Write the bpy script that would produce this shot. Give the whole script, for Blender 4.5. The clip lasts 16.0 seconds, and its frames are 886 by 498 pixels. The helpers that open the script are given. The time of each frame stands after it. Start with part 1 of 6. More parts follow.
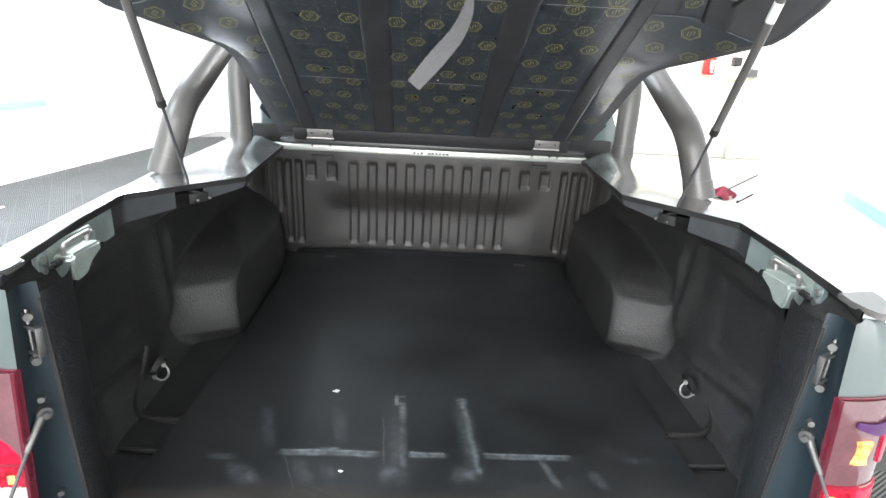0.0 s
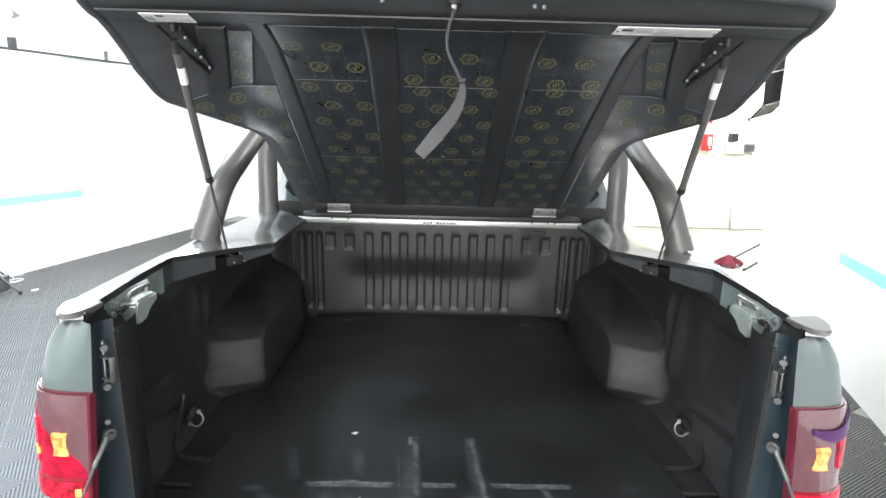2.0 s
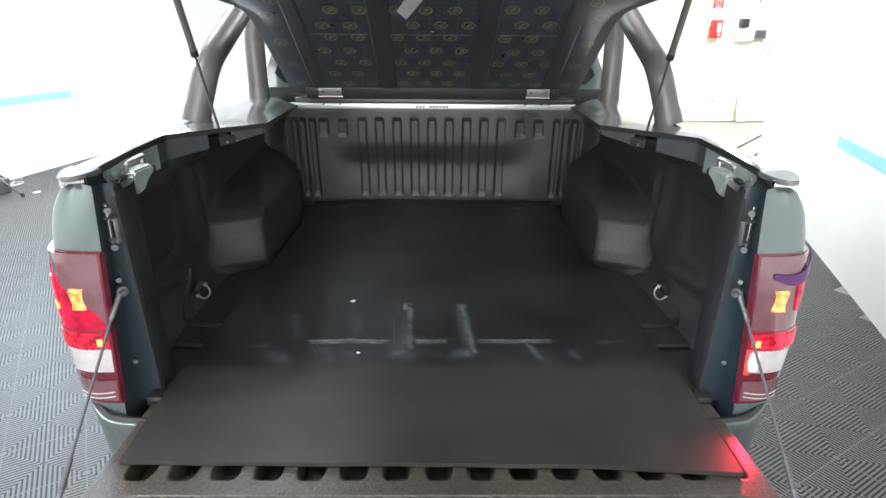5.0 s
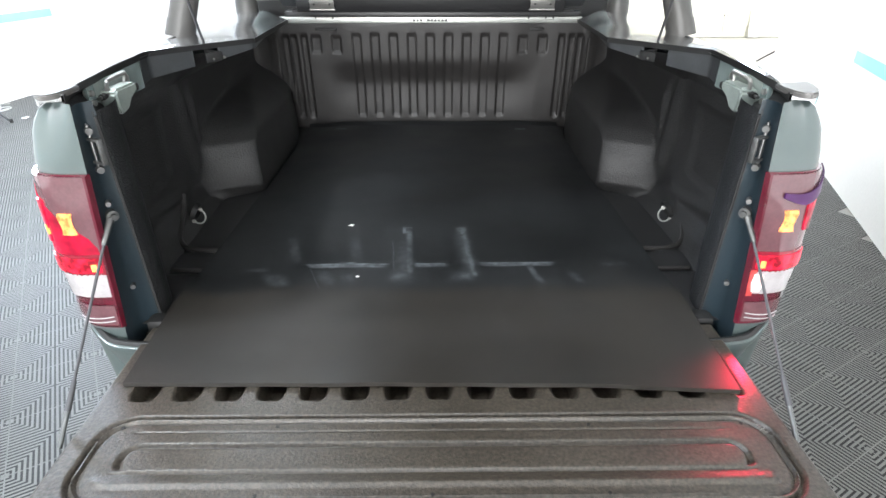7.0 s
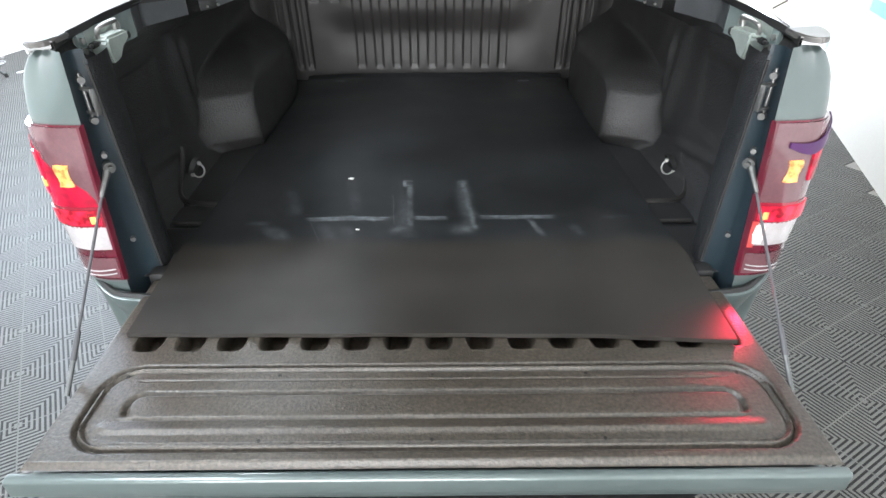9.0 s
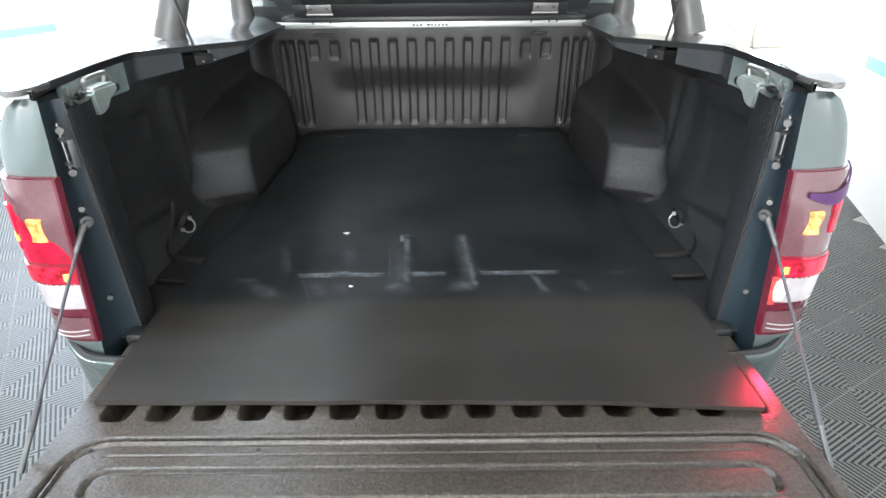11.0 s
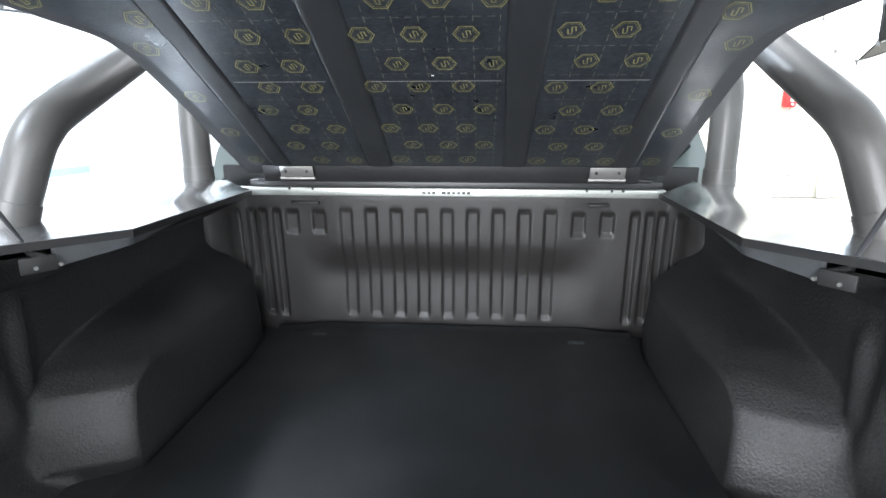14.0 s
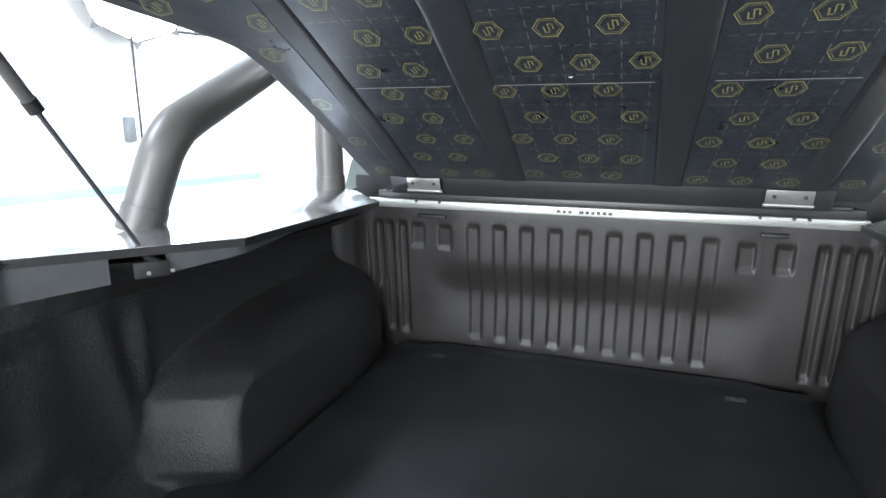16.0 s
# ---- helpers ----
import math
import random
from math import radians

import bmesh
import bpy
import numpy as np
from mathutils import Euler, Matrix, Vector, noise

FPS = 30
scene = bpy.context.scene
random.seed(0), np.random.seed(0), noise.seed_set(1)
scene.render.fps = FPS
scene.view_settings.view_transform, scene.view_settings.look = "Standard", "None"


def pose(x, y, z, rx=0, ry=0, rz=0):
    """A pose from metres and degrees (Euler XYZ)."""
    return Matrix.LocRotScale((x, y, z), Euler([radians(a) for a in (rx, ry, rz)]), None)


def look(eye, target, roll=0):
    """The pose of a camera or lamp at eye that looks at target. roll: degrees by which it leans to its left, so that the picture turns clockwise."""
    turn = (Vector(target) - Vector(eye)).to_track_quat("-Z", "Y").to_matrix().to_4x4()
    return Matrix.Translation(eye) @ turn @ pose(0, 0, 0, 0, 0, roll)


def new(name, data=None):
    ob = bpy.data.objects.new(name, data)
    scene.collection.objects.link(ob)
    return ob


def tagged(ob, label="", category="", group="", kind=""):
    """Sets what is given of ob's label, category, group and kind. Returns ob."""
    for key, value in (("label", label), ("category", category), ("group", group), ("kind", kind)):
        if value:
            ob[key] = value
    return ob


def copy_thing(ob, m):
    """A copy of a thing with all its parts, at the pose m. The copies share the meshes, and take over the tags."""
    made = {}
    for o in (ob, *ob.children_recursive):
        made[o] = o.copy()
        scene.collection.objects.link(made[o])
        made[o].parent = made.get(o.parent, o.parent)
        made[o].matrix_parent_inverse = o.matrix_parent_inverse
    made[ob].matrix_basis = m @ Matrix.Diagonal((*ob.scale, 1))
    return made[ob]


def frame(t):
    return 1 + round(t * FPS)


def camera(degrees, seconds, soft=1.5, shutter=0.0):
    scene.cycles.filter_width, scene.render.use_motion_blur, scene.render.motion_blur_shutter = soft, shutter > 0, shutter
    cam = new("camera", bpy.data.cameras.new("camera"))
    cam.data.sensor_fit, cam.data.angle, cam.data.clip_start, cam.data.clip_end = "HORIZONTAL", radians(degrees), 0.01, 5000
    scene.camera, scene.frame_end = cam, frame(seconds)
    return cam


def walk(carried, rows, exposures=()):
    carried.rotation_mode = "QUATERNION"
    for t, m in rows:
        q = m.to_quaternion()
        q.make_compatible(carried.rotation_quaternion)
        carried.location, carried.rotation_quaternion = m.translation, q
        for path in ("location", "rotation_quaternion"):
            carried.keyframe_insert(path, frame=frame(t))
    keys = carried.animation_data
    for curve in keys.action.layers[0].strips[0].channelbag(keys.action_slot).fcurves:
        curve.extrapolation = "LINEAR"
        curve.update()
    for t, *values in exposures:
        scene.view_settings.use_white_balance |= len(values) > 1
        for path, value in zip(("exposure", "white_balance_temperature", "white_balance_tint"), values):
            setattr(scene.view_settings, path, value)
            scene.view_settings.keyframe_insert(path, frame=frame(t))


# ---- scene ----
cam = camera(76.3, 16.0)
PATH = [
    (0, (-0.045, -0.893, 1.719), (0.037, 0.995, 1.064), 3.3),
    (0.5, (-0.039, -0.949, 1.736), (0.027, 0.954, 1.124), 3.1),
    (1, (-0.033, -1.03, 1.73), (0.021, 0.908, 1.239), 2.8),
    (1.5, (-0.027, -1.069, 1.715), (0.012, 0.885, 1.29), 2.3),
    (2, (-0.026, -1.116, 1.698), (-0.002, 0.847, 1.315), 1.5),
    (2.5, (0.003, -1.177, 1.688), (0.025, 0.798, 1.377), 1.3),
    (3, (0.005, -1.21, 1.671), (0.023, 0.773, 1.407), 1.0),
    (3.5, (0.007, -1.217, 1.652), (0.028, 0.758, 1.333), 0.8),
    (4, (0.011, -1.21, 1.631), (0.034, 0.736, 1.169), 0.7),
    (4.5, (0.011, -1.202, 1.624), (0.034, 0.705, 1.021), 0.6),
    (7, (0.016, -1.163, 1.596), (0.035, 0.597, 0.648), 0.0),
    (7.5, (0.014, -1.167, 1.592), (0.031, 0.564, 0.591), -0.0),
    (8, (0.018, -1.168, 1.587), (0.03, 0.54, 0.547), -0.1),
    (10.5, (0.03, -1.126, 1.561), (0.031, 0.552, 0.473), -0.5),
    (11, (0.037, -1.091, 1.54), (0.035, 0.692, 0.634), -0.6),
    (11.5, (0.049, -1.011, 1.508), (0.039, 0.861, 0.803), -0.5),
    (12, (0.037, -0.858, 1.492), (0.018, 1.043, 0.868), 0.1),
    (12.5, (0.038, -0.696, 1.488), (0.015, 1.223, 0.926), -0.1),
    (13, (0.094, -0.512, 1.468), (0.045, 1.417, 0.943), 0.0),
    (13.5, (0.112, -0.386, 1.476), (0.009, 1.549, 0.983), -0.3),
    (14, (0.118, -0.203, 1.552), (-0.031, 1.734, 1.077), -0.1),
    (14.5, (0.123, -0.082, 1.540), (-0.106, 1.856, 1.103), -0.3),
    (15, (0.132, -0.036, 1.532), (-0.230, 1.885, 1.108), -0.2),
    (15.5, (0.087, -0.004, 1.556), (-0.384, 1.894, 1.133), -0.2),
    (16, (0.135, -0.034, 1.539), (-0.508, 1.811, 1.110), 0.1),
]
LIGHT = [(0, 0.45, 6300, 10), (1.5, 0.2, 6300, 10), (3, -0.18, 6350, 10), (4.5, -0.15, 6300, 10), (7, 0.12, 6250, 10), (10.5, 0.15, 6230, 10), (11, 0.2, 6150, 10), (11.5, 0.16, 6120, 10),
         (12, 0.14, 6050, 10), (12.5, 0.35, 5960, 10), (13, 0.45, 5940, 10), (14.5, 0.5, 5980, 10), (16, 0.45, 5950, 10)]
walk(cam, [(t, look(eye, target, roll)) for t, eye, target, roll in PATH], LIGHT)

# ---------------------------------------------------------------- world and light
world = bpy.data.worlds.new("world")
scene.world = world
world.use_nodes = True
wn = world.node_tree
sky = wn.nodes.new("ShaderNodeTexSky")
sky.sky_type = "NISHITA"
sky.sun_disc = False
sky.sun_elevation, sky.sun_rotation = radians(45), radians(200)
wn.links.new(sky.outputs["Color"], wn.nodes["Background"].inputs["Color"])
wn.nodes["Background"].inputs["Strength"].default_value = 0.12


def area_lamp(name, m, sx, sy, power, colour=(1, 1, 1)):
    data = bpy.data.lights.new(name, "AREA")
    data.shape, data.size, data.size_y, data.energy, data.color = "RECTANGLE", sx, sy, power, colour
    ob = new(name, data)
    ob.matrix_world = m
    return ob


DOOR_POWER, SOFTBOX_POWER = 600.0, 120.0
area_lamp("daylight_door", look((-1.2, -5.85, 1.7), (-1.2, 0, 1.5)), 4.6, 2.9, DOOR_POWER, (1.0, 0.985, 0.96))
# unseen ceiling panels added as light; power and tint set one by one
PANELS = ((-2.6, -1.2, 200.0, (0.87, 0.94, 1.0)), (-2.6, 4.6, 240.0, (0.90, 0.96, 1.0)), (0.9, 4.6, 190.0, (1.0, 0.975, 0.93)), (6.2, 8.2, 400.0, (1.0, 0.98, 0.93)))
for lx, ly, power, tint in PANELS:
    area_lamp("ceiling_light_lamp", look((lx, ly, 4.08), (lx, ly + 0.001, 0)), 1.2, 2.4, power, tint)

# ---------------------------------------------------------------- materials
MATS = {}


def links_of(m):
    return m.node_tree.nodes, m.node_tree.links


def material(name, base, rough=0.5, metal=0.0, grain=0.0, grain_scale=200.0, patch=0.0, patch_scale=6.0, bump=0.0,
             bump_scale=300.0, coat=0.0, spec=0.5, rough_var=0.0, relief=0.002):
    """A painted, plastic, rubber or metal surface with fine grain, larger patches and relief."""
    m = bpy.data.materials.new(name)
    m.use_nodes = True
    n, l = links_of(m)
    p = n["Principled BSDF"]
    p.inputs["Roughness"].default_value = rough
    p.inputs["Metallic"].default_value = metal
    p.inputs["Coat Weight"].default_value = coat
    p.inputs["Coat Roughness"].default_value = 0.05 if rough < 0.25 or coat > 0.45 else 0.22
    p.inputs["Specular IOR Level"].default_value = spec
    co = n.new("ShaderNodeTexCoord")
    colour = n.new("ShaderNodeRGB")
    colour.outputs[0].default_value = (*base, 1)
    out = colour.outputs[0]
    for amount, scale in ((grain, grain_scale), (patch, patch_scale)):
        if amount:
            tex = n.new("ShaderNodeTexNoise")
            tex.inputs["Scale"].default_value, tex.inputs["Detail"].default_value = scale, 4
            l.new(co.outputs["Object"], tex.inputs["Vector"])
            mr = n.new("ShaderNodeMapRange")
            mr.inputs[1].default_value, mr.inputs[2].default_value = 0.3, 0.7
            mr.inputs[3].default_value, mr.inputs[4].default_value = 1 - amount, 1 + amount
            l.new(tex.outputs["Fac"], mr.inputs[0])
            mix = n.new("ShaderNodeVectorMath")
            mix.operation = "SCALE"
            l.new(out, mix.inputs[0])
            l.new(mr.outputs[0], mix.inputs["Scale"])
            out = mix.outputs[0]
            if rough_var and scale == patch_scale:
                rr = n.new("ShaderNodeMapRange")
                rr.inputs[1].default_value, rr.inputs[2].default_value = 0.3, 0.7
                rr.inputs[3].default_value, rr.inputs[4].default_value = max(0.02, rough - rough_var), min(1, rough + rough_var)
                l.new(tex.outputs["Fac"], rr.inputs[0])
                l.new(rr.outputs[0], p.inputs["Roughness"])
    l.new(out, p.inputs["Base Color"])
    if bump:
        tex = n.new("ShaderNodeTexNoise")
        tex.inputs["Scale"].default_value, tex.inputs["Detail"].default_value = bump_scale, 3
        l.new(co.outputs["Object"], tex.inputs["Vector"])
        b = n.new("ShaderNodeBump")
        b.inputs["Strength"].default_value, b.inputs["Distance"].default_value = bump, relief
        l.new(tex.outputs["Fac"], b.inputs["Height"])
        l.new(b.outputs[0], p.inputs["Normal"])
    MATS[name] = m
    return m


def glowing(name, colour, strength, uneven=0.0, body=1.0):
    m = bpy.data.materials.new(name)
    m.use_nodes = True
    n, l = links_of(m)
    p = n["Principled BSDF"]
    p.inputs["Base Color"].default_value = (*[c * body for c in colour], 1)
    p.inputs["Emission Color"].default_value = (*colour, 1)
    p.inputs["Emission Strength"].default_value = strength
    if uneven:
        co, tex, mr = n.new("ShaderNodeTexCoord"), n.new("ShaderNodeTexNoise"), n.new("ShaderNodeMapRange")
        tex.inputs["Scale"].default_value = uneven
        l.new(co.outputs["Object"], tex.inputs["Vector"])
        mr.inputs[1].default_value, mr.inputs[2].default_value = 0.35, 0.65
        mr.inputs[3].default_value, mr.inputs[4].default_value = 0.25 * strength, 1.6 * strength
        l.new(tex.outputs["Fac"], mr.inputs[0])
        l.new(mr.outputs[0], p.inputs["Emission Strength"])
    p.inputs["Roughness"].default_value = 0.15
    return m


M_PAINT = material("grey_green_paint", (0.092, 0.117, 0.114), 0.28, 0.25, grain=0.06, grain_scale=900, patch=0.05, coat=0.8)
# body paint of the jamb with its shade put into the colour
M_JAMB = material("shaded_jamb_paint", (0.016, 0.026, 0.033), 0.28, 0.1, grain=0.05, patch=0.15, coat=0.5)
M_LINER = material("black_liner", (0.0225, 0.0210, 0.0202), 0.40, grain=0.25, grain_scale=420, patch=0.18, patch_scale=5, bump=0.55,
                   bump_scale=330, rough_var=0.08)
M_SIDE = material("coarse_side_liner", (0.0200, 0.0196, 0.0196), 0.52, grain=0.45, grain_scale=200, patch=0.25, patch_scale=4, bump=0.75,
                  bump_scale=170, relief=0.0026, spec=0.50, rough_var=0.07)
M_COARSE = material("coarse_black_liner", (0.0145, 0.0150, 0.0158), 0.36, grain=0.4, grain_scale=240, patch=0.2, bump=0.9, bump_scale=190, relief=0.003, spec=0.65)
M_GATE = material("tailgate_liner", (0.0415, 0.0340, 0.0255), 0.40, grain=0.58, grain_scale=150, patch=0.20, patch_scale=3.2, bump=0.65, relief=0.0020, spec=0.7,
                  bump_scale=185, rough_var=0.05)
M_BLACK = material("satin_black", (0.022, 0.022, 0.023), 0.38, grain=0.1, patch=0.12, bump=0.08)
# gloss black rail; the white walls' sheen is put into a bright metal colour
M_RAIL = material("bright_rail_metal", (0.62, 0.62, 0.625), 0.16, 0.92, grain=0.04, patch=0.10, patch_scale=7, spec=0.8, rough_var=0.05)
M_SEAL = material("rubber_seal", (0.012, 0.012, 0.012), 0.6, patch=0.2)
M_BAR = material("powder_coated_bar", (0.082, 0.079, 0.075), 0.36, 0.1, grain=0.12, grain_scale=700, patch=0.1, bump=0.1, bump_scale=900)
M_CHROME = material("zinc_plate", (0.36, 0.355, 0.34), 0.33, 0.7, patch=0.06, patch_scale=20)
M_STEEL = material("galvanised_steel", (0.155, 0.155, 0.152), 0.44, 0.85, grain=0.08, patch=0.15, patch_scale=25)
M_ALU = material("brushed_aluminium", (0.47, 0.485, 0.455), 0.36, 0.7, grain=0.08, patch=0.06, patch_scale=25)
M_CAST = material("pale_cast_zinc", (0.36, 0.41, 0.38), 0.36, 0.35, grain=0.06, patch=0.12, patch_scale=30)
M_PLATE = material("grey_flange", (0.15, 0.16, 0.165), 0.4, 0.2, grain=0.05, patch=0.1)
# dull grey plate; the dark it reflects is put into the colour
M_DULL = material("darkened_plate", (0.060, 0.064, 0.068), 0.42, 0.2, grain=0.06, patch=0.12, patch_scale=16)
# body paint again, lightened in colour for the oblique light on the flange
M_FLANGE = material("lit_flange_paint", (0.30, 0.37, 0.36), 0.25, 0.15, patch=0.15, patch_scale=14, coat=0.6)
M_CAP = material("grey_end_cap", (0.105, 0.100, 0.095), 0.34, 0.1, grain=0.06, patch=0.1, coat=0.3)
M_FLOORLINER = material("black_floor_liner", (0.024, 0.024, 0.0245), 0.45, grain=0.25, grain_scale=420, patch=0.2, patch_scale=5, bump=0.5, bump_scale=330)
# colour of the reflection painted on the right tail light
M_VIOLET = material("violet_reflection", (0.050, 0.007, 0.070), 0.30, patch=0.15, patch_scale=30)
M_FERRULE = material("dull_ferrule", (0.13, 0.135, 0.135), 0.4, 0.6, patch=0.15, patch_scale=30)
M_LID = material("lid_trim", (0.049, 0.051, 0.055), 0.62, grain=0.2, grain_scale=700, patch=0.12, bump=0.25, bump_scale=800)
M_BAND = material("lid_rib", (0.0255, 0.0270, 0.0295), 0.5, grain=0.15, grain_scale=500, patch=0.1, bump=0.2, bump_scale=500)
M_FOIL = material("black_sound_deadener", (0.028, 0.033, 0.040), 0.36, grain=0.15, grain_scale=90, patch=0.15, patch_scale=10, bump=0.22,
                  bump_scale=140, rough_var=0.1)
M_PRINT = material("yellow_print", (0.23, 0.215, 0.095), 0.5, patch=0.25, patch_scale=50)
M_DASH = material("faint_print", (0.110, 0.120, 0.098), 0.5, patch=0.4, patch_scale=80)
M_WEB = material("grey_webbing", (0.066, 0.066, 0.068), 0.75, grain=0.3, grain_scale=900, patch=0.1, bump=0.6, bump_scale=700)
M_WHITELABEL = material("white_label", (0.62, 0.62, 0.60), 0.35, patch=0.06)
M_INK = material("dark_ink", (0.03, 0.03, 0.03), 0.5)
M_GREYINK = material("grey_ink", (0.30, 0.30, 0.30), 0.5)
M_RED = material("red_lens", (0.22, 0.006, 0.020), 0.10, patch=0.12, patch_scale=12, coat=1.0)
M_DARKRED = material("dark_red_lens", (0.085, 0.006, 0.016), 0.09, grain=0.05, grain_scale=300, patch=0.12, patch_scale=15, coat=1.0)
M_CLEAR = material("reversing_lens", (0.36, 0.34, 0.345), 0.12, grain=0.06, grain_scale=200, patch=0.10, patch_scale=30, coat=1.0)
M_AMBER = glowing("lit_amber", (1.0, 0.40, 0.11), 1.7, 60, 0.3)
M_GLOWLENS = glowing("glowing_red_lens", (0.60, 0.006, 0.045), 0.75, 22, 0.30)
# smoky red lens; the reflection lying on it is greyed into the colour
M_MAUVE = material("greyed_red_lens", (0.112, 0.050, 0.058), 0.10, grain=0.06, grain_scale=160, patch=0.14, patch_scale=20, coat=1.0)
M_REDLIT = glowing("lit_red", (1.0, 0.02, 0.06), 1.15, 48, 0.1)
M_REVLIT = glowing("lit_reversing", (1.0, 0.66, 0.62), 0.55, 26, 0.6)
M_HALO = glowing("red_fringe", (0.9, 0.10, 0.09), 0.45, 30, 0.4)
M_WALL = material("white_wall", (0.84, 0.84, 0.83), 0.7, grain=0.02, grain_scale=60, patch=0.03, patch_scale=1.2, bump=0.1)
M_CREAM = material("cream_block", (0.80, 0.78, 0.67), 0.75, grain=0.05, grain_scale=60, patch=0.05, patch_scale=2.5, bump=0.4, bump_scale=90)
M_MORTAR = material("mortar", (0.76, 0.74, 0.63), 0.9, grain=0.1)
M_CEIL = material("ceiling_paint", (0.80, 0.80, 0.79), 0.8, patch=0.03, patch_scale=1)
M_CONCRETE = material("concrete", (0.34, 0.33, 0.31), 0.45, grain=0.12, grain_scale=40, patch=0.2, patch_scale=1.5, bump=0.2, bump_scale=60)
M_TEAL = material("teal_stripe", (0.30, 0.68, 0.76), 0.5, patch=0.1, patch_scale=3)
M_CLOTH = material("red_cloth", (0.16, 0.012, 0.03), 0.85, grain=0.3, grain_scale=400, patch=0.2, patch_scale=14, bump=0.5)
M_SIGNRED = material("sign_red", (0.72, 0.03, 0.03), 0.4, patch=0.05)
M_DARKGREY = material("dark_grey_plastic", (0.06, 0.06, 0.065), 0.5, patch=0.1)
M_TYRE = material("tyre_rubber", (0.02, 0.02, 0.02), 0.75, grain=0.2, bump=0.4)
M_DIFFUSER = glowing("softbox_diffuser", (1.0, 0.98, 0.95), 3.0)
M_PANELGLOW = glowing("light_panel", (1.0, 0.99, 0.97), 3.0)


def glass_material():
    m = bpy.data.materials.new("tinted_glass")
    m.use_nodes = True
    p = m.node_tree.nodes["Principled BSDF"]
    p.inputs["Base Color"].default_value = (0.03, 0.04, 0.04, 1)
    p.inputs["Roughness"].default_value = 0.03
    p.inputs["Coat Weight"].default_value = 1.0
    return m


M_GLASS = glass_material()


